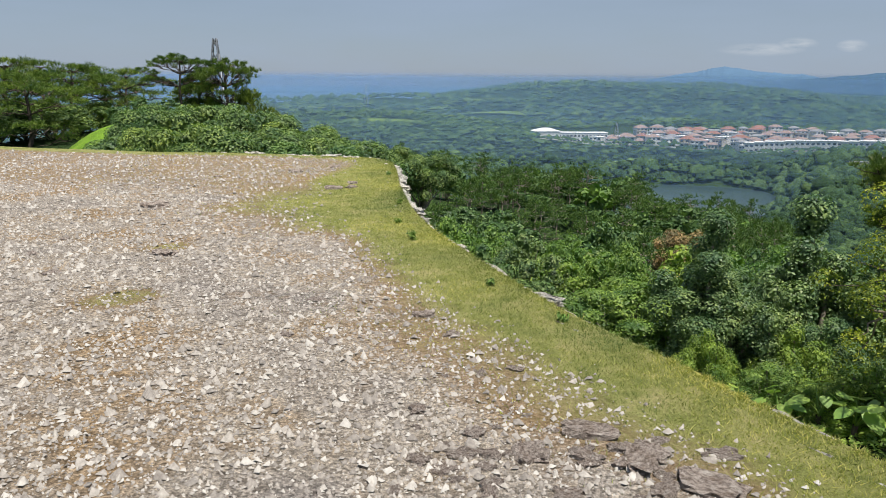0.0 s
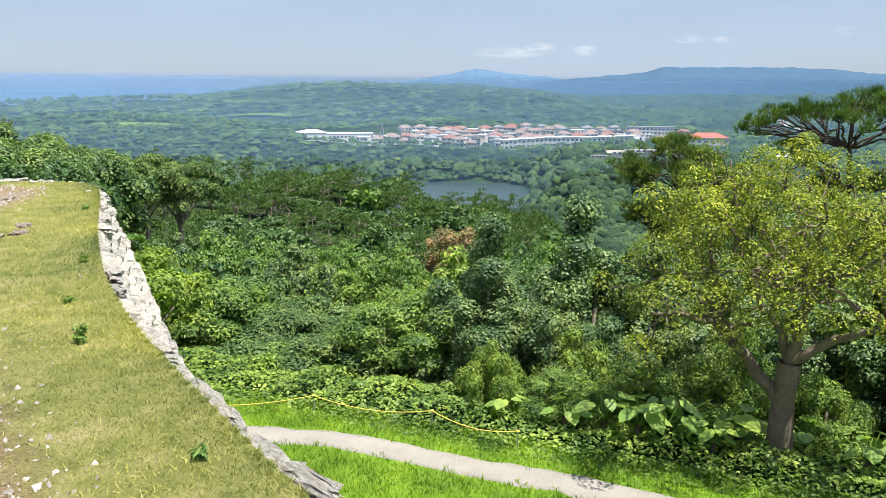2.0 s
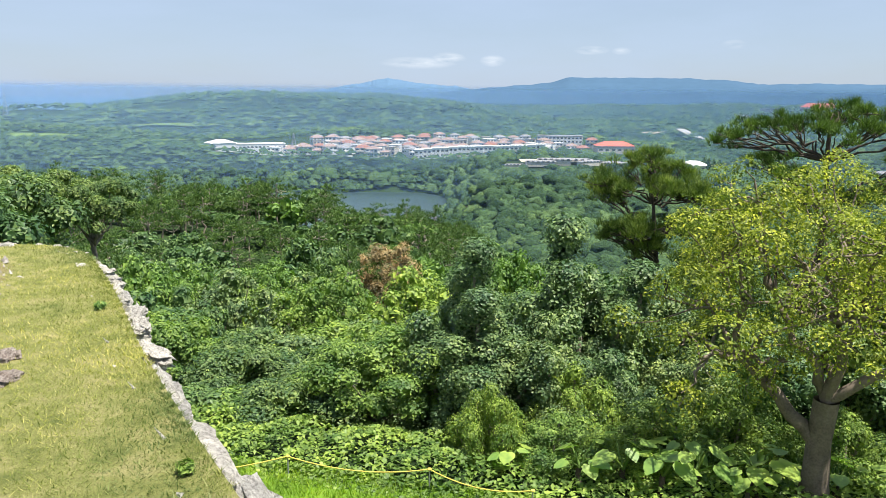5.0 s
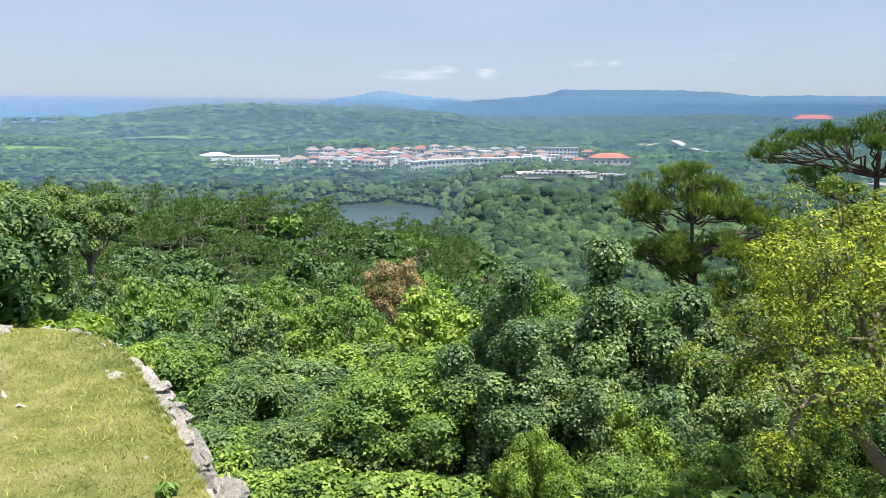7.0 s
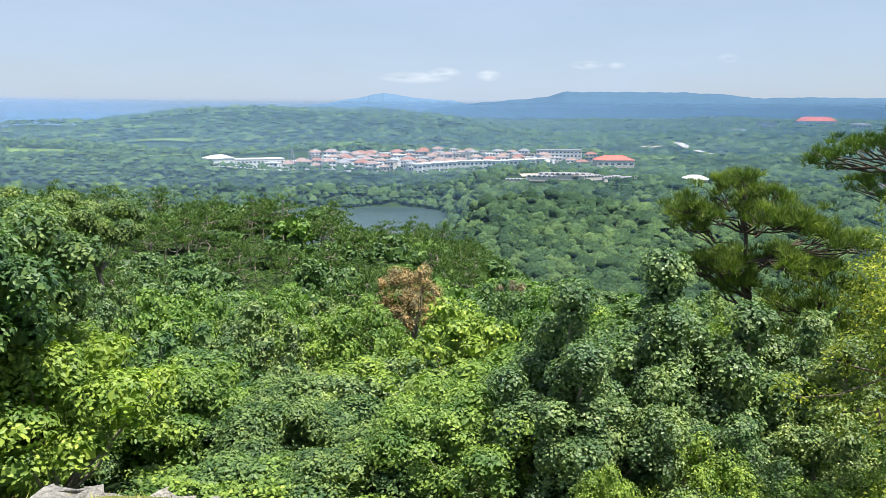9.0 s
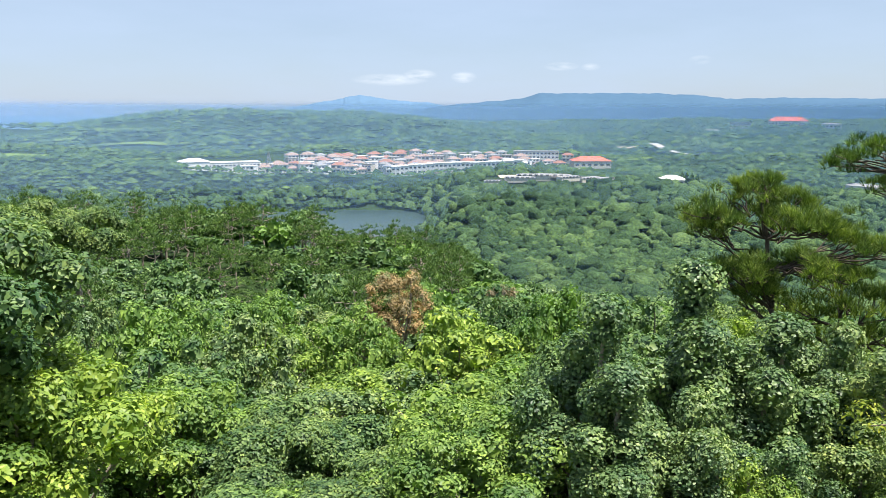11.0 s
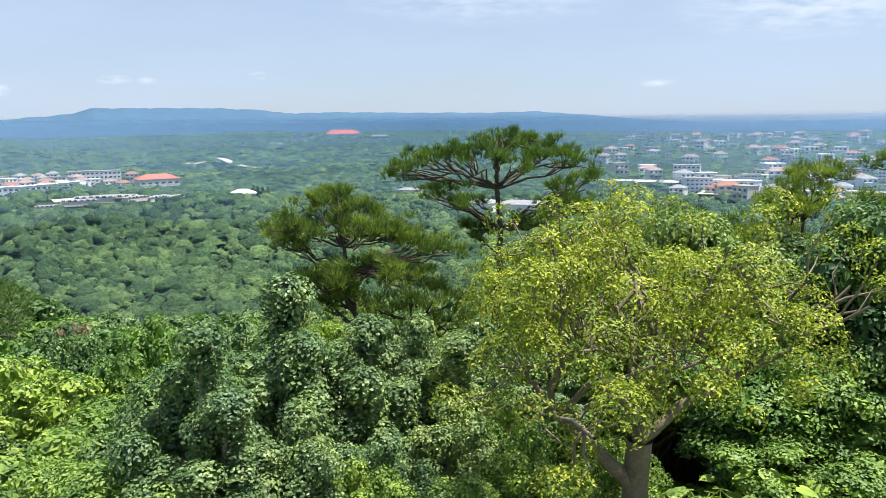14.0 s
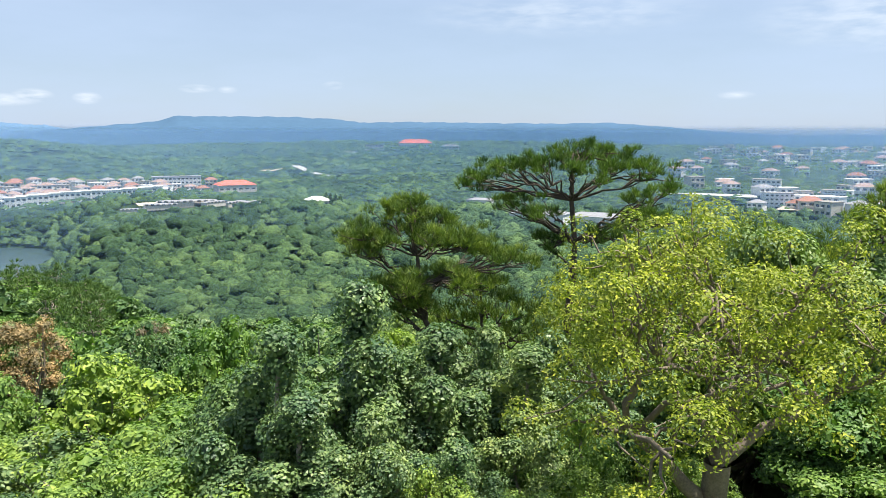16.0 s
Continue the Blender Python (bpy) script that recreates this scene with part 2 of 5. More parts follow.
def crown(clumps, count, size, rng, up=0.7, shell=(0.72, 1.06), aspect=0.55, inner=0.22):
    """Leaves over many overlapping clumps: (x, y, z, radius, flatness) each; the outer ones small, some larger ones within."""
    c = np.asarray(clumps, float)
    w = c[:, 3] ** 2
    pick = rng.choice(len(c), int(count * 1.7), p=w / w.sum())
    d = unit(rng.normal(0, 1, (len(pick), 3)) + np.array([0, 0, up]))
    r = rng.uniform(shell[0], shell[1], len(pick)) ** 0.7
    p = c[pick, :3] + d * (r * c[pick, 3])[:, None] * np.stack([np.ones(len(pick)), np.ones(len(pick)), c[pick, 4]], axis=1)
    keep = np.ones(len(p), bool)
    for q in c:
        e = (p - q[:3]) / np.array([q[3], q[3], q[3] * q[4]])
        keep &= (e ** 2).sum(axis=1) > 0.50
    p, d = p[keep][:count], d[keep][:count]
    nrm = d * 1.0 + np.array([0, 0, 0.4]) + rng.normal(0, 0.36, d.shape)
    parts = [leaves(p, nrm, size, rng, aspect)]
    m = int(count * inner)
    if m:
        pick = rng.choice(len(c), m, p=w / w.sum())
        d2 = unit(rng.normal(0, 1, (m, 3)))
        q = c[pick, :3] + d2 * (rng.uniform(0.3, 0.7, m) * c[pick, 3])[:, None] * np.stack([np.ones(m), np.ones(m), c[pick, 4]], axis=1)
        parts.append(leaves(q, d2 + rng.normal(0, 0.3, d2.shape), size * 2.4, rng, 0.8))
    return joined(parts)


def tufts(centre, out, size, rng, blades=7, width=0.075):
    """Needle tufts: thin blades spraying from a shoot."""
    n = len(centre)
    out = unit(out)
    c = np.repeat(centre, blades, axis=0)
    o = unit(np.repeat(out, blades, axis=0) + rng.normal(0, 0.42, (n * blades, 3)))
    s = size * rng.uniform(0.7, 1.25, (n * blades, 1))
    side = unit(np.cross(o, rng.normal(0, 1, o.shape))) * s * width
    v = np.stack([c - side, c + side, c + o * s], axis=1).reshape(-1, 3)
    f = np.arange(n * blades * 3).reshape(-1, 3)
    return v, f


def broad_tree(name, height, radius, lobes, count, size, leaf, seed, label, bark=None, flat=0.8, crown_from=0.3, lean=0.0, up=0.8, limbs=True):
    """A broadleaved tree or bush, its foot at the origin."""
    rng = np.random.default_rng(seed)
    mid = height * (crown_from + 1) / 2
    half = height * (1 - crown_from) / 2
    clumps = []
    for i in range(lobes):
        a_ = i * 2.399 + rng.uniform(-0.5, 0.5)
        e_ = (i + 0.5) / lobes * 1.45 - 0.45 + rng.uniform(-0.12, 0.12)
        c_ = math.sqrt(max(0.0, 1 - e_ * e_))
        k = rng.uniform(0.62, 1.0)
        r = radius * rng.uniform(0.17, 0.40)
        clumps.append((math.cos(a_) * c_ * radius * k + lean * 0.5, math.sin(a_) * c_ * radius * k, mid + e_ * half * k, r, rng.uniform(flat * 0.75, flat * 1.15)))
    clumps.append((lean * 0.4, 0, mid, radius * 0.5, half / radius))
    wood = []
    top = np.array([lean * 0.4, 0, mid])
    wood.append(tube(bent((0, 0, -0.6), top, 6, height * 0.015, rng), np.linspace(height * 0.032, height * 0.016, 6) * 1.0, 7))
    start = np.array([lean * 0.15, 0, height * crown_from * 0.85])
    for cl in clumps[:: max(1, lobes // 9)] if limbs else ():
        wood.append(tube(bent(start + rng.normal(0, 0.05, 3) * height * 0.3, cl[:3], 5, height * 0.02, rng), np.linspace(height * 0.014, height * 0.004, 5), 5))
    v, f = joined(wood)
    thing = new(name, mesh_of(name + "_trunk", v, f, bark or BARK, True))
    v, f = crown(clumps, count, size, rng, up)
    child("crown", mesh_of(name + "_crown", v, f, leaf), thing)
    return tagged(thing, label, "tree")


def vine_tree(name, height, radius, columns, count, size, leaf, seed, label):
    """Trees smothered in vines: leafy pillars of uneven height, each a dome with curtains hanging from it, and dark gaps between."""
    rng = np.random.default_rng(seed)
    clumps, wood = [], []
    for i in range(columns):
        a_, q = i * 2.399 + rng.uniform(-0.4, 0.4), radius * math.sqrt((i + 0.3) / columns) * rng.uniform(0.85, 1.1)
        x, y = math.cos(a_) * q, math.sin(a_) * q
        top = height * (1 - 0.42 * (q / radius) ** 1.5) * rng.uniform(0.82, 1.0) if i else height
        r = radius * rng.uniform(0.20, 0.36)
        z = top - r
        clumps.append((x, y, z, r, rng.uniform(0.8, 1.05)))
        wood.append(tube(bent((x * 0.3, y * 0.3, -0.6), (x, y, z), 6, 0.12, rng), np.linspace(0.14, 0.05, 6), 6))
        out = np.array([math.cos(a_), math.sin(a_)])
        while z > 0.2:
            z -= r * rng.uniform(0.7, 1.15)
            x, y = x + out[0] * rng.uniform(-0.12, 0.22) * r, y + out[1] * rng.uniform(-0.12, 0.22) * r
            clumps.append((x + rng.normal(0, 0.15) * r, y + rng.normal(0, 0.15) * r, z, r * rng.uniform(0.55, 1.0), rng.uniform(0.9, 1.3)))
    v, f = joined(wood)
    thing = new(name, mesh_of(name + "_trunk", v, f, BARK, True))
    v, f = crown(clumps, count, size, rng, 0.35, aspect=0.7)
    child("crown", mesh_of(name + "_crown", v, f, leaf), thing)
    return tagged(thing, label, "tree")


def pine_tree(name, height, pads, count, seed, label, size=0.32, lean=(0, 0), trunk_r=0.2, cluster=0.34, blades=11, least=5, tuft=12, twigs=True, needle=None, width=0.036, ragged=True):
    """A sea-coast pine: a crooked trunk, crooked limbs, and broken pads of needle clusters. pads: (x, y, z, radius)."""
    rng = np.random.default_rng(seed)
    top = max(p[2] for p in pads) - 0.3
    spine = bent((0, 0, -0.8), (lean[0], lean[1], top), 10, 0.16, rng)
    wood = [tube(spine, np.linspace(trunk_r, trunk_r * 0.28, 10), 8)]
    t_all, o_all = [], []
    if ragged:          # each pad breaks up into three smaller ones
        pads = [(x + r * 0.62 * math.cos(q), y + r * 0.62 * math.sin(q), z + rng.uniform(-0.32, 0.22) * r, r * rng.uniform(0.5, 0.75)) for x, y, z, r in pads for q in (rng.uniform(0, 2) + np.array([0, 2.1, 4.2]))]
    for x, y, z, r in pads:
        k = np.argmin(np.abs(spine[:, 2] - (z - 0.30 * math.hypot(x, y) - 0.2)))
        k = min(max(k, 3), 9)
        limb = bent(spine[k], (x, y, z - 0.15), 8, 0.14, rng, 0.12)
        wood.append(tube(limb, np.linspace(trunk_r * (0.24 if ragged else 0.40), 0.025, 8), 6))
        for j in range(max(least, int(count * r * r))):
            a, q = rng.uniform(0, 2 * np.pi), math.sqrt(rng.uniform(0.02, 1))
            lump = 0.8 + 0.3 * math.sin(3 * a + x)
            e = np.array([x + math.cos(a) * q * r * lump, y + math.sin(a) * q * r * lump, z + (1 - q * q) * r * 0.36 + rng.normal(0, 0.17)])
            if twigs and j % 2 == 0:
                wood.append(tube(bent(limb[4 + j % 4], e, 5, 0.05, rng), np.linspace(0.032, 0.012, 5), 4))
            n = tuft
            d = unit(rng.normal(0, 1, (n, 3)) + np.array([0, 0, 0.5]))
            t_all.append(e + d * np.array([1, 1, 0.55]) * cluster * rng.uniform(0.3, 1.0, (n, 1)))
            o_all.append(d * np.array([0.6, 0.6, 0.3]) + np.array([0, 0, 0.85]))
    v, f = joined(wood)
    thing = new(name, mesh_of(name + "_trunk", v, f, PINE_BARK, True))
    v, f = tufts(np.concatenate(t_all), np.concatenate(o_all), size, rng, blades, width)
    child("crown", mesh_of(name + "_crown", v, f, needle or NEEDLE), thing)
    return tagged(thing, label, "pine")


# ---- the lie of the land ----
HUB = np.array([-1.0, 8.0])          # the walk's middle, from which bearings and distances are reckoned
LAKE_Z, SEA_Z = -66.0, -34.0


def smooth(a, b, x):
    t = np.clip((np.asarray(x, float) - a) / (b - a), 0, 1)
    return t * t * (3 - 2 * t)


def hill(az, d, a0, a1, soft_a, d0, soft_d, h):
    return h * smooth(a0 - soft_a, a0 + soft_a, az) * (1 - smooth(a1 - soft_a, a1 + soft_a, az)) * np.exp(-((d - d0) / soft_d) ** 2)


def wobble(x, y, s):
    return np.sin(x / s + 1.3 * np.sin(y / s * 0.7)) * np.cos(y / s * 1.1 + 0.8 * np.sin(x / s * 0.6))


def land(x, y):
    """Height of the bare ground."""
    x, y = np.asarray(x, float), np.asarray(y, float)
    dx, dy = x - HUB[0], y - HUB[1]
    d, az = np.hypot(dx, dy), np.degrees(np.arctan2(dx, dy))
    z = np.interp(d, [0, 18, 30, 60, 85, 110, 160, 220, 300, 400, 500, 545, 600, 800, 1100, 1500, 5000],
                  [-11, -12, -14, -20, -26, -30, -32, -48, -62, -68, -67.5, -57, -47, -43, -40, -37, -37])
    near = 1 - smooth(240, 330, d)
    right = smooth(24, 34, az) * near + smooth(22.6, 29, az) * (1 - near)
    zr = np.interp(d, [0, 18, 30, 60, 110, 180, 260, 400, 480, 560, 700, 1000, 1800, 5000],
                   [-10, -10.5, -12.5, -19, -34, -52, -58, -57, -52, -50, -48, -45, -40, -40])
    z = z * (1 - right) + zr * right
    # the pine ridge, lower to the right
    z = z + hill(az, d, -30, 18, 8, 150, 42, 7.5) + hill(az, d, -30, 1, 6, 120, 45, 5.0)
    # higher ground to the left of the terrace
    z = z + hill(az, d, -70, -15, 7, 70, 40, 17.5)
    # the spur that closes the lake
    z = z + hill(az, d, 25.3, 62, 2.2, 450, 95, 12.0) * (1 - 0.75 * smooth(38, 56, az))
    # the coast on the left
    left = 1 - smooth(-8, 6, az)
    z = z + left * np.interp(d, [0, 500, 640, 1150, 1220, 1300, 5000], [0, 0, 8, 5, 2, -12, -12])
    # wooded ridge beyond the town, and the far hills
    z = z + np.interp(az, [-16, -11, -5.7, -0.7, 4.6, 7.3, 10.3, 14.3, 18.3, 24.5, 32], [0, 3, 8, 16, 27, 32, 31, 30, 27, 19, 0]) * np.exp(-((d - 1180) / 170) ** 2)
    z = z + hill(az, d, 3, 24, 6, 2050, 420, 30.0) + hill(az, d, 34, 64, 10, 1950, 450, 17.0)
    z = z + np.where(d > 220, 1.0, 0.0) * (3.6 * wobble(x, y, 60) + 2.0 * wobble(y, x, 27))
    z = z - 12 * hill(az, d, 10, 23, 1.5, 470, 60, 1.0)
    # the lawn at the wall's foot
    u = 0.62 * x + 0.78 * y - 23.6
    lawn = (1 - smooth(0, 9, u)) * smooth(-6, -1, x) * (1 - smooth(60, 80, x))
    flat = -8.74 - 0.03 * np.clip(x - 16, 0, 40) + 0.05 * np.sin(x * 0.7) * np.cos(y * 0.6)
    return z * (1 - lawn) + flat * lawn


def ground_mesh():
    r = np.concatenate([np.linspace(1.5, 40, 56), np.geomspace(41.5, 4900, 120)])
    a = np.radians(np.concatenate([np.linspace(-45, 105, 301), np.linspace(107, 313, 60)]))
    R_, A_ = np.meshgrid(r, a, indexing="ij")
    x, y = HUB[0] + R_ * np.sin(A_), HUB[1] + R_ * np.cos(A_)
    z = land(x, y)
    v = np.stack([x, y, z], axis=2).reshape(-1, 3)
    n, m = len(r), len(a)
    i, j = np.meshgrid(np.arange(n - 1), np.arange(m), indexing="ij")
    k = (j + 1) % m
    f = np.stack([i * m + j, i * m + k, (i + 1) * m + k, (i + 1) * m + j], axis=2).reshape(-1, 4)[:, ::-1]
    hub = np.array([[HUB[0], HUB[1], land(*HUB)]])
    return v, f


m, n, l, b = material("woodland_floor", 0.95, 0.1)
big = ramp(n, l, noise_node(n, l, 0.05, 6), [(0.35, (0.022, 0.042, 0.016)), (0.6, (0.036, 0.066, 0.024)), (0.72, (0.06, 0.095, 0.03))])
fine = noise_node(n, l, 1.3, 8, 0.7)
l.new(mix(n, l, 1.0, big, ramp(n, l, fine, [(0.3, (0.5, 0.5, 0.5)), (0.75, (1.4, 1.4, 1.2))]), "MULTIPLY"), b.inputs["Base Color"])
bump(n, l, b, fine, 0.8, 0.6)
WOODLAND = m
v, f = ground_mesh()
tagged(new("ground", mesh_of("ground", v, f, WOODLAND, True)), "uneven green woodland ground falling away to a wide valley", "ground", kind="structure")

m, n, l, b = material("sea_water", 0.25, 0.5)
l.new(ramp(n, l, noise_node(n, l, 0.004, 5), [(0.3, (0.035, 0.10, 0.17)), (0.7, (0.05, 0.14, 0.22))]), b.inputs["Base Color"])
bump(n, l, b, noise_node(n, l, 0.4, 4), 0.4, 0.3)
SEA = m
m, n, l, b = material("lake_water", 0.3, 0.4)
l.new(ramp(n, l, noise_node(n, l, 0.02, 4), [(0.3, (0.025, 0.045, 0.045)), (0.7, (0.035, 0.06, 0.06))]), b.inputs["Base Color"])
bump(n, l, b, noise_node(n, l, 1.2, 3), 0.25, 0.1)
LAKE = m


def sector(name, a0, a1, r0, r1, z, mat):
    a, r = np.radians(np.linspace(a0, a1, 40)), np.linspace(r0, r1, 10)
    A_, R_ = np.meshgrid(a, r, indexing="ij")
    v = np.stack([HUB[0] + R_ * np.sin(A_), HUB[1] + R_ * np.cos(A_), np.full(A_.shape, z)], axis=2).reshape(-1, 3)
    i, j = np.meshgrid(np.arange(39), np.arange(9), indexing="ij")
    f = np.stack([i * 10 + j, i * 10 + j + 1, (i + 1) * 10 + j + 1, (i + 1) * 10 + j], axis=2).reshape(-1, 4)[:, ::-1]
    return new(name, mesh_of(name, v, f, mat))


tagged(sector("water", 12.5, 31, 380, 560, LAKE_Z, LAKE), "still grey-green reservoir between wooded shores", "lake", kind="structure")
tagged(sector("water", -75, 12, 1000, 4950, SEA_Z, SEA), "hazy blue open sea", "sea", kind="structure")

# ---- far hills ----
# The blue of distance haze is put straight into the hills' base colours.
HAZED_HILL = plain("far_hill_haze_blue", (0.055, 0.105, 0.17), 0.95, 0.12, 0.004, 0.05, grain=0.03)
PALE_HAZED_HILL = plain("far_hill_pale_haze", (0.085, 0.15, 0.235), 0.95, 0.1, 0.004, 0.05, grain=0.03)


def range_of_hills(name, knots, dist, foot, seed, label, mat):
    """A far ridge as a long mound: knots are bearing and height pairs."""
    rng = np.random.default_rng(seed)
    az = np.linspace(knots[0][0], knots[-1][0], 260)
    h = np.interp(az, [k[0] for k in knots], [k[1] for k in knots])
    h = h + 1.6 * np.sin(az * 3.1) + 1.0 * np.sin(az * 7.7 + 1) + rng.normal(0, 0.9, len(az))
    rows = []
    for k, (dd, q) in enumerate(((-500, 0.0), (-330, 0.45), (-180, 0.78), (-60, 0.96), (0, 1.0), (120, 0.6))):
        r = dist + dd
        rows.append(np.stack([HUB[0] + r * np.sin(np.radians(az)), HUB[1] + r * np.cos(np.radians(az)), foot + (h - foot) * q + 2.0 * q * (1 - q) * np.sin(az * 5 + k)], axis=1))
    v = np.concatenate(rows)
    m = len(az)
    f = [(i * m + j, i * m + j + 1, (i + 1) * m + j + 1, (i + 1) * m + j) for i in range(5) for j in range(m - 1)]
    return tagged(new(name, mesh_of(name, v, np.array(f)[:, ::-1], mat, True)), label, "hills", kind="structure")


range_of_hills("backdrop", [(9, -30), (13.9, 4), (15.9, 38), (18, 68), (19.6, 96), (21.2, 74), (22.9, 58), (24.5, 52), (25.8, 32), (29, -10)], 4800, -40, 1, "mountain far behind the ridge, coloured pale haze blue", PALE_HAZED_HILL)
range_of_hills("backdrop", [(22, -20), (25.4, 28), (28.7, 50), (31.1, 65), (32.6, 96), (38, 97), (40.5, 95), (44.1, 84), (45.4, 66), (49, 71), (53, 67), (59.4, 61), (63.6, 66), (67.7, 42), (71.7, 13), (75.5, 0), (79.3, 1), (83, 5), (88.4, 5), (110, 0)], 4300, -45, 2, "long wooded hill range on the skyline, coloured haze blue", HAZED_HILL)

# ---- the castle terrace ----
EDGE = np.array([(9, -10), (6.0, -3.8), (3.6, -0.2), (2.35, 1.8), (1.72, 2.86), (1.4, 3.45), (1.24, 3.82), (0.94, 4.42), (0.6, 5.32), (0.28, 6.25), (0.0, 7.15), (-0.3, 8.4),
                 (-0.45, 9.35), (-0.58, 10.4), (-0.69, 11.6), (-0.8, 12.5), (-0.88, 13.05), (-1.08, 13.42), (-1.36, 13.58), (-1.75, 13.68), (-2.3, 13.77), (-3.4, 13.9), (-5.3, 14.2), (-8.6, 15.0), (-14, 17), (-26, 21), (-40, 24)])


def resample(line, step):
    s = np.concatenate([[0], np.cumsum(np.linalg.norm(np.diff(line, axis=0), axis=1))])
    t = np.arange(0, s[-1], step)
    return np.stack([np.interp(t, s, line[:, k]) for k in range(line.shape[1])], axis=1)


RIM = resample(EDGE, 0.12)
for _ in range(6):
    RIM[1:-1] = (RIM[:-2] + 2 * RIM[1:-1] + RIM[2:]) / 4
tang = np.gradient(RIM, axis=0)
tang /= np.linalg.norm(tang, axis=1)[:, None]
RIM_OUT = np.stack([tang[:, 1], -tang[:, 0]], axis=1)      # out of the terrace


def terrace_z(x, y):
    x, y = np.asarray(x, float), np.asarray(y, float)
    z = 0.0135 * np.clip(y, -5, 16)
    return z + 0.02 * wobble(x, y, 0.8) + 0.035 * wobble(y + 3, x, 2.3)


def rim_distance(x, y):
    """Distance inwards from the rim, and the nearest rim point's number."""
    p = np.stack([np.ravel(x), np.ravel(y)], axis=1)
    coarse = RIM[::6]
    idx = np.concatenate([np.linalg.norm(p[c:c + 20000, None, :] - coarse[None], axis=2).argmin(axis=1) for c in range(0, len(p), 20000)]) * 6
    best = np.full(len(p), 1e9)
    mid_i = idx.copy()
    for o in range(-6, 7):
        k = np.clip(mid_i + o, 0, len(RIM) - 1)
        m_ = np.linalg.norm(p - RIM[k], axis=1)
        upd = m_ < best
        best[upd], idx[upd] = m_[upd], k[upd]
    sign = ((RIM[idx] - p) * RIM_OUT[idx]).sum(axis=1)
    return np.where(sign >= 0, best, -best).reshape(np.shape(x)), idx.reshape(np.shape(x))


def terrace_mesh():
    xs = np.concatenate([np.linspace(-40, -7, 50), np.arange(-6.9, 4.6, 0.09), np.linspace(4.8, 9.5, 14)])
    ys = np.concatenate([np.linspace(-10, -1.2, 16), np.arange(-1.0, 15.2, 0.09), np.linspace(15.4, 24.5, 24)])
    X, Y = np.meshgrid(xs, ys, indexing="ij")
    W, idx = rim_distance(X, Y)
    out = W < 0
    X, Y = np.where(out, RIM[idx][..., 0], X), np.where(out, RIM[idx][..., 1], Y)
    Z = terrace_z(X, Y)
    Wc = np.clip(W, 0, None)
    v = np.stack([X, Y, Z], axis=2).reshape(-1, 3)
    n, m_ = X.shape
    i, j = np.meshgrid(np.arange(n - 1), np.arange(m_ - 1), indexing="ij")
    f = np.stack([i * m_ + j, (i + 1) * m_ + j, (i + 1) * m_ + j + 1, i * m_ + j + 1], axis=2).reshape(-1, 4)
    keep = (~out.ravel()[f]).any(axis=1)
    f = f[keep]
    used = np.unique(f)
    new_i = np.full(len(v), -1)
    new_i[used] = np.arange(len(used))
    return v[used], new_i[f], Wc.ravel()[used]


def grass_share(x, y, w):
    """How grassy the terrace is, 0 to 1: a strip along the rim, wide at the far corner, and odd tufts in the gravel."""
    width = 0.68 + 0.25 * wobble(x, y, 1.1) + 0.16 * wobble(y, x, 0.43) + 0.45 * smooth(5.5, 9.0, y)
    width = width * (1 - 0.55 * smooth(1.2, 2.2, -np.asarray(x)) * smooth(10.0, 12.0, y))
    g = 1 - smooth(width * 0.45, width * 2.5, w)
    odd = smooth(0.62, 0.9, wobble(x + 9, y * 1.2, 0.55) * 0.6 + wobble(y, x + 4, 0.31) * 0.5)
    far = smooth(9.5, 12.0, y) * smooth(-0.2, 0.6, wobble(x, y, 0.7)) * 0.6 * smooth(-2.6, -1.4, x)
    worn = smooth(1.3, 1.9, -np.asarray(x) + 0.25 * wobble(y, x, 0.5)) * smooth(9.0, 10.5, y) * smooth(0.25, 0.6, w)     # trodden earth at the corner
    return np.clip(np.maximum(np.maximum(g, odd * 0.5), far) * (1 - worn) + 0.25 * worn, 0, 1)


m, n, l, b = material("terrace_ground", 0.95, 0.12)
at = n.new("ShaderNodeAttribute")
at.attribute_name = "grass"
fine, mid = noise_node(n, l, 55, 6, 0.7), noise_node(n, l, 5.5, 6, 0.65)
soil = ramp(n, l, noise_node(n, l, 0.9, 5), [(0.36, (0.24, 0.215, 0.195)), (0.5, (0.31, 0.27, 0.225)), (0.62, (0.27, 0.195, 0.12))])
chips = ramp(n, l, fine, [(0.36, (0.22, 0.21, 0.20)), (0.5, (0.95, 0.95, 0.95)), (0.62, (1.9, 1.88, 1.85))])
chips = mix(n, l, 1.0, chips, ramp(n, l, noise_node(n, l, 14, 5, 0.7), [(0.36, (0.55, 0.52, 0.5)), (0.5, (1, 1, 1)), (0.64, (1.4, 1.4, 1.4))]), "MULTIPLY")
gravel = mix(n, l, 0.8, soil, chips, "MULTIPLY")
turf = ramp(n, l, mid, [(0.3, (0.13, 0.155, 0.045)), (0.5, (0.24, 0.25, 0.085)), (0.7, (0.37, 0.33, 0.16))])
turf = mix(n, l, 0.5, turf, ramp(n, l, noise_node(n, l, 120, 3), [(0.3, (0.45, 0.45, 0.4)), (0.7, (1.35, 1.35, 1.2))]), "MULTIPLY")
edge = n.new("ShaderNodeMath")
edge.operation = "MULTIPLY_ADD"
l.new(mid, edge.inputs[0])
edge.inputs[1].default_value, edge.inputs[2].default_value = 0.9, -0.45
add = n.new("ShaderNodeMath")
add.operation = "ADD"
l.new(at.outputs["Fac"], add.inputs[0])
l.new(edge.outputs[0], add.inputs[1])
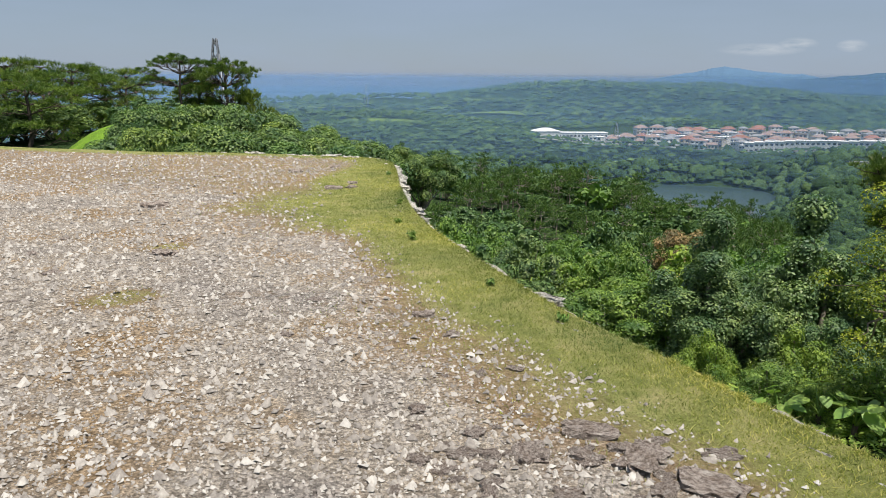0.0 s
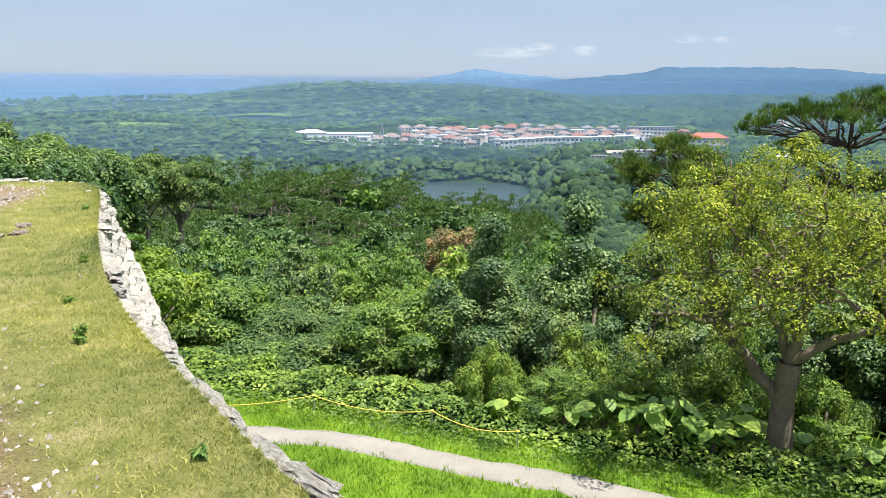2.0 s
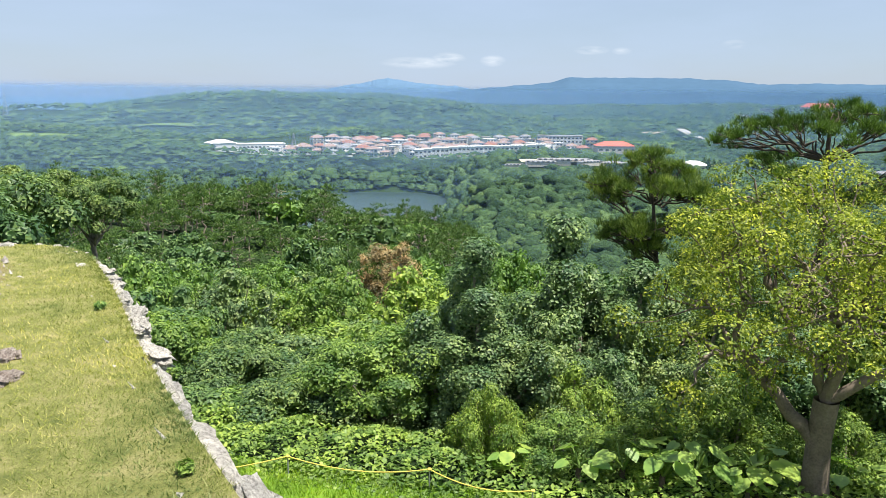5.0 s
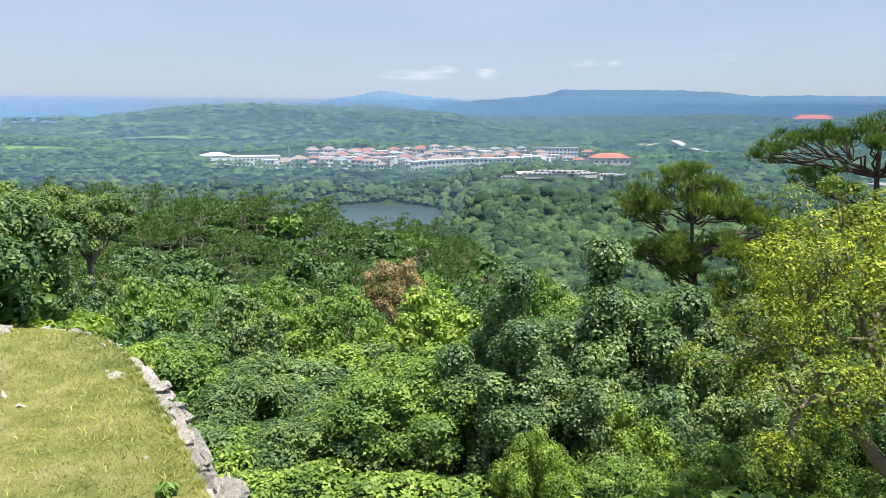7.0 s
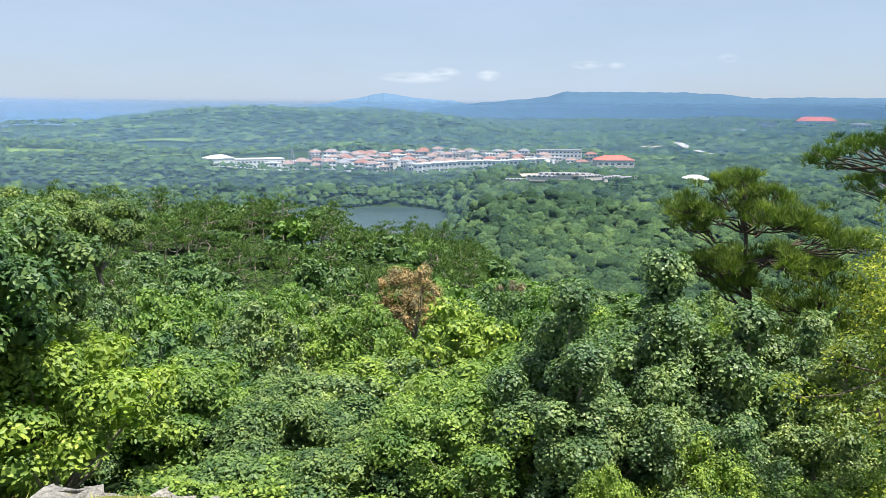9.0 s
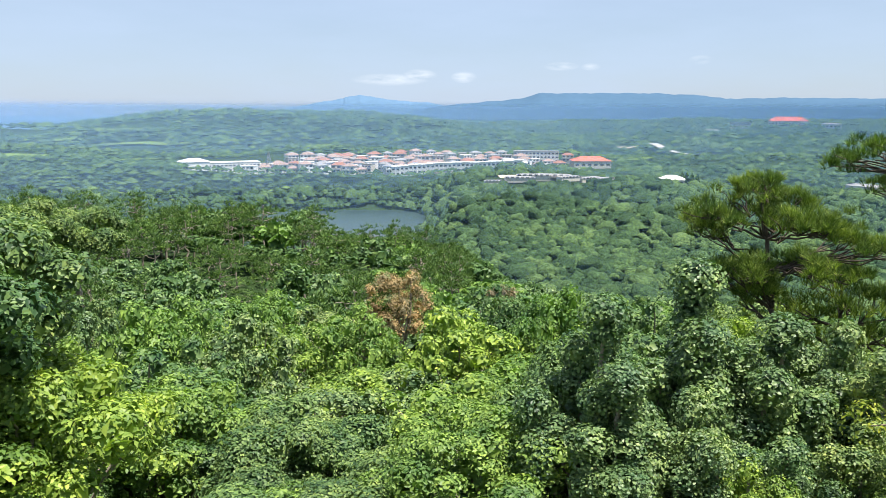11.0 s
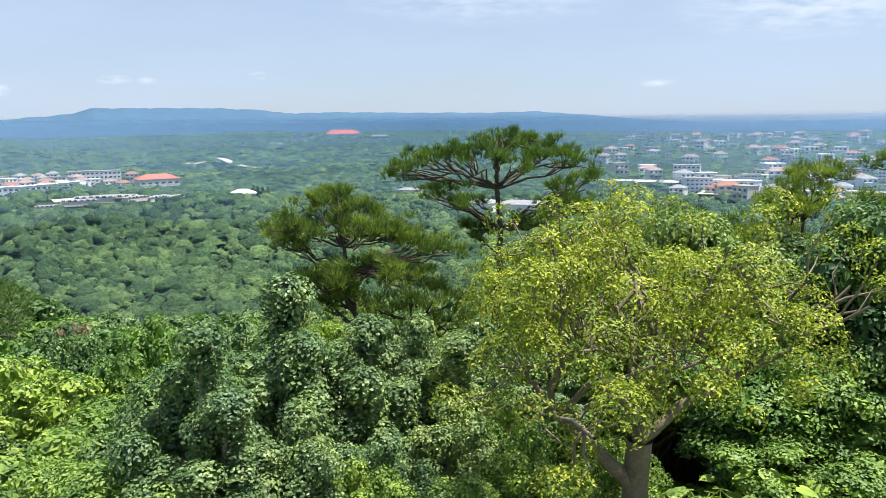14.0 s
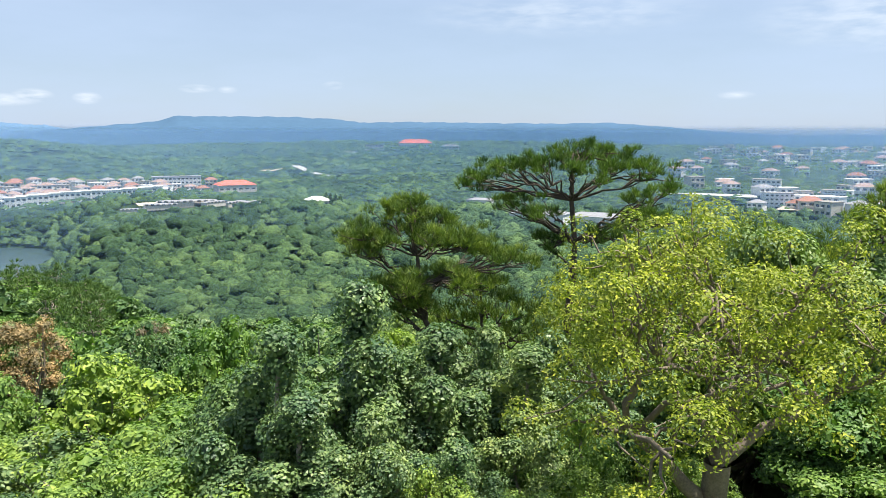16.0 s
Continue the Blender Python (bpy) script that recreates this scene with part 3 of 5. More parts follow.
sharp = ramp(n, l, add.outputs[0], [(0.25, (0, 0, 0)), (0.75, (1, 1, 1))])
earth = ramp(n, l, fine, [(0.35, (0.13, 0.085, 0.045)), (0.55, (0.27, 0.18, 0.10)), (0.7, (0.38, 0.30, 0.21))])
bare = ramp(n, l, add.outputs[0], [(0.06, (0, 0, 0)), (0.3, (0.85, 0.85, 0.85))])
l.new(mix(n, l, sharp, mix(n, l, bare, gravel, earth), turf), b.inputs["Base Color"])
bump(n, l, b, fine, 1.0, 0.03)
TERRACE = m
v, f, w_in = terrace_mesh()
me = mesh_of("terrace", v, f, TERRACE, True)
ga = me.attributes.new("grass", "FLOAT", "POINT")
ga.data.foreach_set("value", grass_share(v[:, 0], v[:, 1], w_in).astype(np.float32))
tagged(new("terrace_floor", me), "castle terrace of pale crushed coral with a worn grass verge", "ground", kind="structure")

m, n, l, b = material("coral_limestone", 0.92, 0.15)
g = n.new("ShaderNodeNewGeometry")
o_i = n.new("ShaderNodeObjectInfo")
base_c = ramp(n, l, noise_node(n, l, 3.0, 8, 0.7), [(0.28, (0.22, 0.21, 0.195)), (0.45, (0.50, 0.48, 0.445)), (0.68, (0.74, 0.715, 0.67))])
pit = noise_node(n, l, 13, 10, 0.8, "Object")
c = mix(n, l, 0.85, base_c, ramp(n, l, pit, [(0.38, (0.35, 0.34, 0.33)), (0.52, (1.08, 1.08, 1.06))]), "MULTIPLY")
c = mix(n, l, 1.0, c, ramp(n, l, o_i.outputs["Random"], [(0, (0.75, 0.75, 0.76)), (1, (1.15, 1.12, 1.08))]), "MULTIPLY")
l.new(c, b.inputs["Base Color"])
bump(n, l, b, pit, 1.0, 0.03)
STONE = m


def wall_offset(h):
    return 0.335 * h - 0.004 * h * h


def wall_mesh(i0, i1):
    hs = np.concatenate([[0.0], np.linspace(0.1, 10.5, 26)])
    v, m_ = [], i1 - i0
    for h in hs:
        off = wall_offset(h) - 0.03 if h else -0.6
        p = RIM[i0:i1] + RIM_OUT[i0:i1] * off
        z = terrace_z(RIM[i0:i1, 0], RIM[i0:i1, 1]) - max(h, 0.06)
        v.append(np.stack([p[:, 0], p[:, 1], z], axis=1))
    v = np.concatenate(v)
    i, j = np.meshgrid(np.arange(len(hs) - 1), np.arange(m_ - 1), indexing="ij")
    f = np.stack([i * m_ + j, i * m_ + j + 1, (i + 1) * m_ + j + 1, (i + 1) * m_ + j], axis=2).reshape(-1, 4)
    return v, f[:, ::-1]


v, f = wall_mesh(0, len(RIM))
wall = tagged(new("wall_castle", mesh_of("wall_castle", v, f, STONE)), "battered castle wall of weathered grey coral limestone blocks", "wall", kind="structure")

# ---- woods ----
rng = np.random.default_rng(7)


def place(ob, x, y, z=None, turn=0.0, scale=1.0):
    m_ = pose(x, y, float(land(x, y)) if z is None else z, 0, 0, turn)
    c_ = copy_thing(ob, m_)
    s = scale if isinstance(scale, tuple) else (scale, scale, scale)
    c_.scale = s
    return c_


def at_home(ob, x, y, z=None, turn=0.0, scale=1.0):
    """Sets the first of a kind itself."""
    ob.matrix_basis = pose(x, y, float(land(x, y)) if z is None else z, 0, 0, turn)
    ob.scale = scale if isinstance(scale, tuple) else (scale, scale, scale)
    return ob


# the big yellow-green tree on the lawn
def lawn_tree():
    r_ = np.random.default_rng(21)
    wood = []
    fork = np.array([0.05, -0.05, 2.8])
    wood.append(tube([(0, 0, -0.4), (0, 0, 0.0), (0.02, 0, 0.5), (0.0, 0, 1.7), fork], [0.60, 0.44, 0.35, 0.30, 0.31], 14))
    limbs = [((-1.3, 1.6, 3.6), 0.21), ((0.9, 0.5, 4.6), 0.19), ((0.2, -0.6, 5.0), 0.18), ((1.3, -1.9, 4.3), 0.16), ((-0.6, 1.1, 5.0), 0.16)]
    tips = []
    for e, r0 in limbs:
        s0 = fork if e[0] > -1 else np.array([-0.1, 0.05, 1.7])
        p = bent(s0, e, 7, 0.1, r_)
        wood.append(tube(p, np.linspace(r0, r0 * 0.5, 7), 9))
        for _ in range(7):
            q = np.array(e) + np.array([r_.normal(0, 1.5), r_.normal(0, 1.5), r_.uniform(0.2, 3.2)])
            p2 = bent(e, q, 6, 0.14, r_)
            wood.append(tube(p2, np.linspace(r0 * 0.45, 0.03, 6), 6))
            for _ in range(3):
                q2 = q + r_.normal(0, 0.75, 3)
                tips.append(q2)
                wood.append(tube(bent(p2[4], q2, 5, 0.1, r_), np.linspace(0.04, 0.012, 5), 4))
    t_ = new("lawn_tree", mesh_of("lawn_tree_trunk", *wood[0], LAWN_BARK, True))
    per = (len(wood) - 1) // len(limbs)
    for i in range(len(limbs)):
        child("limb", mesh_of("lawn_tree_limb", *joined(wood[1 + i * per:1 + (i + 1) * per]), LAWN_BARK, True), t_)
    clumps = [(*q, r_.uniform(0.3, 0.6), 1.0) for q in tips]
    for i in range(120):          # the crown falls away towards one side
        a, el = i * 2.399, (i + 0.5) / 120 * 1.5 - 0.5
        k = r_.uniform(0.6, 1.1)
        c_ = math.sqrt(max(0.05, 1 - el * el)) * k
        x, y = math.cos(a) * c_ * 4.0, math.sin(a) * c_ * 4.0
        low = 0.5 * max(0.0, 0.32 * x - 0.945 * y)
        clumps.append((x, y, 5.6 + el * 2.75 * k - low * max(0.0, el), r_.uniform(0.25, 0.62), 1.05))
    v_, f_ = crown(clumps, 42000, 0.094, r_, 0.6, inner=0.0)
    child("crown", mesh_of("lawn_tree_crown", v_, f_, LEAF_GOLD), t_)
    return tagged(t_, "spreading yellow-green tree with a thick grey forked trunk", "tree")


at_home(lawn_tree(), 15.45, 18.95, -8.74, 0)

# pines on the slope
big_pine = pine_tree("pine", 14.5, [(1.25, 0.3, 13.9, 1.5), (2.5, -0.6, 13.2, 1.3), (3.5, 0.5, 12.3, 1.0), (-0.2, 0.8, 13.6, 1.2), (-1.6, -0.3, 13.4, 1.1), (-3.0, 0.2, 13.1, 1.0), (-4.1, 0.0, 12.9, 0.6), (-2.6, 0.9, 11.9, 0.8),
                                    (-1.4, -0.8, 11.7, 0.8), (2.7, 0.9, 11.2, 1.0), (1.5, -0.9, 10.7, 0.9), (3.6, -0.4, 11.4, 0.8), (-0.9, 0.6, 10.1, 0.7), (0.4, -1.4, 13.3, 1.0)], 14, 3,
                     "tall umbrella-shaped pine with dark needle pads rising over the bushes", trunk_r=0.27, cluster=0.28)
at_home(big_pine, 26.9, 29.2, -13.2, -60)
low_pine = pine_tree("pine", 10.5, [(-2.2, 0.2, 10.7, 1.2), (-3.2, -0.5, 9.9, 1.1), (-3.9, 0.3, 9.3, 0.9), (-1.4, 0.7, 10.0, 1.2), (-0.2, -0.4, 9.6, 1.2), (0.9, 0.4, 9.4, 1.2), (2.0, 0.0, 8.9, 0.9), (-2.3, -0.9, 8.2, 1.2), (-0.9, 1.1, 8.2, 1.2),
                                    (0.5, -0.8, 8.0, 1.1), (-3.2, 0.6, 7.5, 1.1), (-1.8, -0.2, 7.1, 1.0)], 23, 4,
                     "lower bushy dark-green pine with drooping limbs", trunk_r=0.2, cluster=0.32, lean=(-1.9, 0))
at_home(low_pine, 21.8, 31.3, -12.2, -57)

# kinds of wood
vine_a = vine_tree("vine_covered_bush", 6.5, 2.4, 9, 17000, 0.12, LEAF_VINE, 31, "dense rounded bush smothered in broad-leaved vines")
vine_b = vine_tree("vine_covered_bush", 5.5, 2.9, 12, 21000, 0.115, LEAF_VINE, 32, "wide mound of vine-smothered bushes")
vine_c = vine_tree("vine_covered_tree", 8.5, 2.1, 9, 24000, 0.12, LEAF_VINE, 36, "tall tree smothered in broad-leaved vines")
vine_d = vine_tree("vine_covered_bush", 4.0, 2.6, 14, 16000, 0.11, LEAF_LIME, 37, "low mound of light-green creeping vines")
near_a = broad_tree("broadleaf_tree", 6.5, 2.9, 30, 10000, 0.165, LEAF_DARK, 33, "leafy green broadleaf tree in the woods below the wall", crown_from=0.2)
near_b = broad_tree("broadleaf_tree", 6.0, 3.2, 34, 10000, 0.165, LEAF_LIME, 34, "fresh light-green broadleaf tree in the woods below the wall", crown_from=0.2, flat=0.6)
near_c = broad_tree("broadleaf_tree", 7.0, 2.6, 26, 9000, 0.16, LEAF_VINE, 35, "mid-green broadleaf tree in the woods below the wall", crown_from=0.15)
mid_a = broad_tree("broadleaf_tree", 7.0, 3.2, 26, 3400, 0.23, LEAF_DARK, 41, "dark-green broadleaf tree in the valley woods", crown_from=0.2, flat=0.85)
mid_b = broad_tree("broadleaf_tree", 6.5, 3.4, 26, 3400, 0.23, LEAF_LIME, 42, "light-green broadleaf tree in the valley woods", crown_from=0.2, flat=0.75)
mid_c = broad_tree("broadleaf_tree", 7.5, 3.0, 24, 3300, 0.225, LEAF_VINE, 43, "mid-green broadleaf tree in the valley woods", crown_from=0.2, flat=0.7)
far_a = broad_tree("broadleaf_tree", 7.0, 3.2, 16, 340, 0.82, LEAF_DARK, 51, "dark-green tree", crown_from=0.2, flat=0.7, limbs=False)
far_b = broad_tree("broadleaf_tree", 6.5, 3.4, 16, 340, 0.82, LEAF_LIME, 52, "light-green tree", crown_from=0.2, flat=0.6, limbs=False)
far_c = broad_tree("broadleaf_tree", 7.5, 3.0, 14, 330, 0.82, LEAF_VINE, 53, "mid-green tree", crown_from=0.2, flat=0.7, limbs=False)
fine_a = broad_tree("broadleaf_tree", 7.0, 3.2, 20, 640, 0.52, LEAF_DARK, 54, "dark-green tree", crown_from=0.2, flat=0.8, limbs=False)
fine_b = broad_tree("broadleaf_tree", 6.5, 3.4, 20, 640, 0.52, LEAF_LIME, 55, "light-green tree", crown_from=0.2, flat=0.7, limbs=False)
fine_c = broad_tree("broadleaf_tree", 7.5, 3.0, 18, 620, 0.52, LEAF_VINE, 56, "mid-green tree", crown_from=0.2, flat=0.8, limbs=False)
RIDGE_PADS = [(0, 0, 9.4, 1.4), (-1.3, 0.5, 8.7, 1.3), (1.3, -0.4, 8.5, 1.4), (0.3, 1.3, 8.1, 1.3), (-0.4, -1.3, 7.8, 1.3), (1.6, 0.9, 7.1, 1.2), (-1.7, -0.2, 6.9, 1.3), (0.6, -1.6, 6.4, 1.1), (-0.8, 1.5, 6.1, 1.2)]
far_pine = pine_tree("pine", 9.5, RIDGE_PADS, 1.8, 45, "dark pine of the ridge wood", 0.62, trunk_r=0.15, cluster=0.75, blades=4, least=3, tuft=10, twigs=False, needle=NEEDLE_OLD, width=0.085, ragged=False)
far_pine2 = pine_tree("pine", 8.0, [(x * 1.2, -y * 1.2, z * 0.86, r * 1.15) for x, y, z, r in RIDGE_PADS[:7]], 1.8, 46, "flat-topped dark pine of the ridge wood", 0.62, trunk_r=0.15, cluster=0.8, blades=4, least=3, tuft=10, twigs=False, needle=NEEDLE_OLD, width=0.085, ragged=False)
edge_pine = pine_tree("pine", 8.5, [(x * 1.2, y * 1.2, z * 0.9, r * 1.15) for x, y, z, r in RIDGE_PADS] + [(-2.0, 1.0, 4.6, 1.3), (2.0, -0.8, 4.4, 1.3), (0.4, 2.1, 4.0, 1.3), (-0.6, -2.0, 3.8, 1.3), (1.5, 1.6, 3.2, 1.2), (-1.7, -1.2, 3.0, 1.2)], 5, 47, "bushy dark-green pine on the rise beside the terrace", 0.40, trunk_r=0.2, cluster=0.42, blades=8, width=0.04, ragged=False)

NEAR = [vine_a, near_a, near_b, near_c, vine_b]
MID = [mid_a, mid_b, mid_c]
# bushes beside the lawn: x, y, height of the top, scale across
first = set()
TALL = {}


def put(ob, x, y, top, across, turn=None, base=None):
    """Sets a tree so that its top comes to a given height."""
    g_ = float(land(x, y)) if base is None else base
    me_ = ob.children[0].data
    if me_.name not in TALL:
        TALL[me_.name] = max(v_.co.z for v_ in me_.vertices)
    tall = TALL[me_.name]
    k = (top - g_) / tall
    if k < 0.62 * across:          # a low one stands deeper in the slope
        k = 0.62 * across
        g_ = top - k * tall
    sc = (across, across, k)
    tu = rng.uniform(0, 360) if turn is None else turn
    if ob.name in first:
        return place(ob, x, y, g_, tu, sc)
    first.add(ob.name)
    return at_home(ob, x, y, g_, tu, sc)


for ob, x, y, top, across in ((vine_d, 8.9, 24.4, -6.4, 0.42), (vine_c, 10.0, 28.4, -3.0, 0.95), (vine_c, 9.7, 27.0, -4.3, 0.95), (vine_b, 11.6, 26.2, -5.2, 0.75), (vine_c, 14.3, 28.8, -2.6, 1.2),
                              (vine_b, 13.2, 25.2, -6.2, 0.7), (vine_c, 16.8, 28.6, -4.4, 1.15), (vine_c, 18.6, 26.4, -5.0, 1.1), (vine_b, 16.0, 24.2, -6.4, 0.8), (near_b, 7.2, 29.5, -6.2, 0.8),
                              (near_a, 5.4, 30.5, -7.6, 0.9), (near_b, 3.2, 30.5, -8.2, 0.9), (near_a, 1.0, 31.5, -8.3, 1.0), (near_c, 20.5, 23.0, -5.8, 0.9), (near_a, 24.0, 21.5, -3.4, 1.2), (near_a, 27.0, 18.0, -2.4, 1.35),
                              (near_b, 23.0, 17.0, -5.0, 1.0), (near_a, 31.0, 22.5, -2.0, 1.4), (near_b, 20.0, 15.4, -6.6, 0.8), (near_a, 25.5, 13.0, -4.5, 1.1), (vine_a, 22.5, 27.0, -5.4, 1.0), (vine_a, 20.2, 28.4, -5.0, 0.9),
                              (near_a, 26.6, 14.6, -0.9, 1.35), (near_a, 24.6, 12.8, -0.5, 1.2), (near_a, 25.4, 16.4, -3.0, 1.0), (near_c, 21.5, 17.6, -5.8, 0.7), (vine_d, 10.6, 23.2, -7.2, 0.55), (vine_d, 12.2, 22.4, -7.3, 0.6), (vine_d, 13.6, 22.6, -6.9, 0.65),
                              (vine_d, 15.4, 22.2, -6.8, 0.7), (vine_d, 18.2, 20.4, -7.0, 0.6), (vine_d, 12.0, 24.6, -6.4, 0.6), (vine_d, 17.6, 23.6, -6.2, 0.7)):
    put(ob, x, y, top, across)


def in_view(x, y):
    az = math.degrees(math.atan2(x - HUB[0], y - HUB[1]))
    return -34 < az < 96


# trees too many to count are gathered into one wood
wood_v, wood_f, wood_m, wood_n = [], [], [], 0
WOOD_MATS = [LEAF_DARK, LEAF_LIME, LEAF_VINE, NEEDLE_OLD, BARK]


def arrays_of(ob):
    """The vertices, triangles and materials of a tree."""
    vs, fs, ms, n_ = [], [], [], 0
    for q, mat in ((ob.children[0], None), (ob, BARK)):
        me_ = q.data
        co = np.empty(len(me_.vertices) * 3)
        me_.vertices.foreach_get("co", co)
        me_.calc_loop_triangles()
        tr = np.empty(len(me_.loop_triangles) * 3, dtype=np.int32)
        me_.loop_triangles.foreach_get("vertices", tr)
        vs.append(co.reshape(-1, 3))
        fs.append(tr.reshape(-1, 3) + n_)
        ms.append(np.full(len(tr) // 3, WOOD_MATS.index(mat or me_.materials[0])))
        n_ += len(me_.vertices)
    return np.concatenate(vs), np.concatenate(fs), np.concatenate(ms)


FAR_KINDS = [arrays_of(q) for q in (far_a, far_b, far_c, far_pine, far_pine2, fine_a, fine_b, fine_c)]
FAR_TALL = [float(k[0][:, 2].max()) for k in FAR_KINDS]
for q in (far_a, far_b, far_c, far_pine, far_pine2, fine_a, fine_b, fine_c):
    bpy.data.objects.remove(q.children[0])
    bpy.data.objects.remove(q)


def into_wood(kind, x, y, z, tall, across):
    global wood_n
    v_, f_, m_ = FAR_KINDS[kind]
    a_ = rng.uniform(0, 6.283)
    c_, s_ = math.cos(a_) * across, math.sin(a_) * across
    wood_v.append(np.stack([v_[:, 0] * c_ - v_[:, 1] * s_ + x, v_[:, 0] * s_ + v_[:, 1] * c_ + y, v_[:, 2] * (tall / FAR_TALL[kind]) + z], axis=1))
    wood_f.append(f_ + wood_n)
    wood_m.append(m_)
    wood_n += len(v_)


count = {"near": 0, "mid": 0, "far": 0}
for r0, r1, step, kinds in ((15, 34, 4.0, "near"), (34, 72, 5.3, "mid"), (72, 215, 6.0, "far")):
    d = r0
    while d < r1:
        a = -37 + rng.uniform(0, 3)
        while a < 98:
            dd = d + rng.uniform(-0.4, 0.4) * step
            x, y = HUB[0] + dd * math.sin(math.radians(a)), HUB[1] + dd * math.cos(math.radians(a))
            a += math.degrees(step / d) * rng.uniform(0.8, 1.25)
            u = 0.62 * x + 0.78 * y - 23.6
            if x > -3 and u < (6.5 if x < 22 else 1.5):
                continue
            if 7 < x < 24 and 22 < y < 31 and u < 11:
                continue
            if rim_distance(np.array([x]), np.array([y]))[0][0] > -6.0:
                continue
            az = math.degrees(math.atan2(x - HUB[0], y - HUB[1]))
            if az < 24 and dd > 188 or az < -9 and dd < 90 or math.hypot(x - 23.3, y - 73.5) < 7 or math.hypot(x - 21.4, y - 68) < 8 or math.hypot(x - 18.8, y - 61) < 4.5:
                continue
            g_ = float(land(x, y))
            if kinds == "near":
                put(NEAR[int(rng.choice(5, p=[0.12, 0.24, 0.38, 0.2, 0.06]))], x, y, g_ + rng.uniform(3.6, 7.0), rng.uniform(0.75, 1.1))
            elif kinds == "mid":
                put(MID[int(rng.choice(3, p=[0.34, 0.40, 0.26]))], x, y, g_ + 4.0 + 5.0 * rng.random() ** 1.3, rng.uniform(0.7, 1.2))
            else:
                ridge = 105 < dd < 200 and az < 27
                if rng.random() < (0.72 if ridge else 0.05):
                    into_wood(3 + int(rng.random() < 0.5), x, y, g_, rng.uniform(4.5, 11.5), rng.uniform(1.0, 1.6))
                else:
                    into_wood(int(rng.choice(3, p=[0.42, 0.25, 0.33])) + (5 if dd < 122 else 0), x, y, g_, rng.uniform(4.6, 8.8), rng.uniform(0.9, 1.3))
            count[kinds] += 1
        d += step * 0.87
v, f = np.concatenate(wood_v), np.concatenate(wood_f)
tagged(new("valley_woods", mesh_of("valley_woods", v, f, WOOD_MATS, False, np.concatenate(wood_m))), "dense green valley woods with a dark pine ridge", "woods", kind="stuff")
print("trees", count, len(f))

# ---- far woods ----


def far_woods():
    """Thousands of small lumpy crowns in one mesh."""
    r_ = np.random.default_rng(9)
    bm = bmesh.new()
    bmesh.ops.create_icosphere(bm, subdivisions=2, radius=1)
    bmesh.ops.delete(bm, geom=[q for q in bm.verts if q.co.z < -0.35], context="VERTS")
    bm.verts.index_update()
    sv, sf = np.array([q.co for q in bm.verts]), np.array([[q.index for q in p.verts] for p in bm.faces])
    bm.clear()
    bmesh.ops.create_icosphere(bm, subdivisions=1, radius=1)
    bmesh.ops.delete(bm, geom=[q for q in bm.verts if q.co.z < -0.3], context="VERTS")
    bm.verts.index_update()
    lv, lf = np.array([q.co for q in bm.verts]), np.array([[q.index for q in p.verts] for p in bm.faces])
    bm.free()
    parts = []
    for (r0, r1, step, rad, bv, bf) in ((205, 330, 3.8, 2.3, sv, sf), (330, 560, 5.0, 2.9, sv, sf), (560, 900, 5.2, 2.9, lv, lf), (900, 2500, 12, 6.2, lv, lf)):
        d = r0
        while d < r1:
            a = np.arange(-36, 98, math.degrees(step / d))
            a = a + r_.uniform(-0.4, 0.4, len(a)) * math.degrees(step / d)
            dd = d + r_.uniform(-0.45, 0.45, len(a)) * step
            x, y = HUB[0] + dd * np.sin(np.radians(a)), HUB[1] + dd * np.cos(np.radians(a))
            z = land(x, y)
            ok = ((z > LAKE_Z + 0.5) | (a < 12.5)) & ~((d > 1150) & (z < SEA_Z + 0.4) & (a < 12)) & ~open_land(a, dd, r_) & ((a > 14) | (dd > 480))
            n_ = int(ok.sum())
            if n_:
                x, y, z = x[ok], y[ok], z[ok]
                s = rad * np.clip(r_.lognormal(-0.1, 0.35, n_), 0.4, 1.9 if r0 < 900 else 1.2)
                turn = r_.uniform(0, 6.28, n_)
                vv = bv[None, :, :] * (1 + 0.34 * r_.normal(0, 1, (n_, len(bv), 1)).clip(-1.2, 1.2))
                c_, s_ = np.cos(turn)[:, None], np.sin(turn)[:, None]
                vx, vy = vv[..., 0] * c_ - vv[..., 1] * s_, vv[..., 0] * s_ + vv[..., 1] * c_
                vv = np.stack([vx * s[:, None] + x[:, None], vy * s[:, None] + y[:, None], vv[..., 2] * s[:, None] * 0.85 + z[:, None] + s[:, None] * 0.35], axis=2)
                k = np.arange(n_)[:, None, None] * len(bv)
                parts.append((vv.reshape(-1, 3), (bf[None] + k).reshape(-1, 3)))
            d += step * 0.9
    return joined(parts)


def open_land(a, d, r_):
    """Where no wood grows: fields, the housing, the right-hand town."""
    town = (a > 6.5) & (a < 38) & (d > 600 + 2.0 * np.abs(a - 20)) & (d < 770)
    fields = (a > -14) & (a < 6) & (d > 640) & (d < 1150) & (np.sin(d / 28) > 0.1)
    sheds = (a > 28) & (a < 39) & (d > 455) & (d < 520)
    town2 = (a > 64) & (d > 520) & (d < 2400) & (r_.random(len(a)) < 0.62)
    thin = (a > 36) & (d > 560) & (r_.random(len(a)) < 0.3)
    return town | fields | sheds | town2 | thin


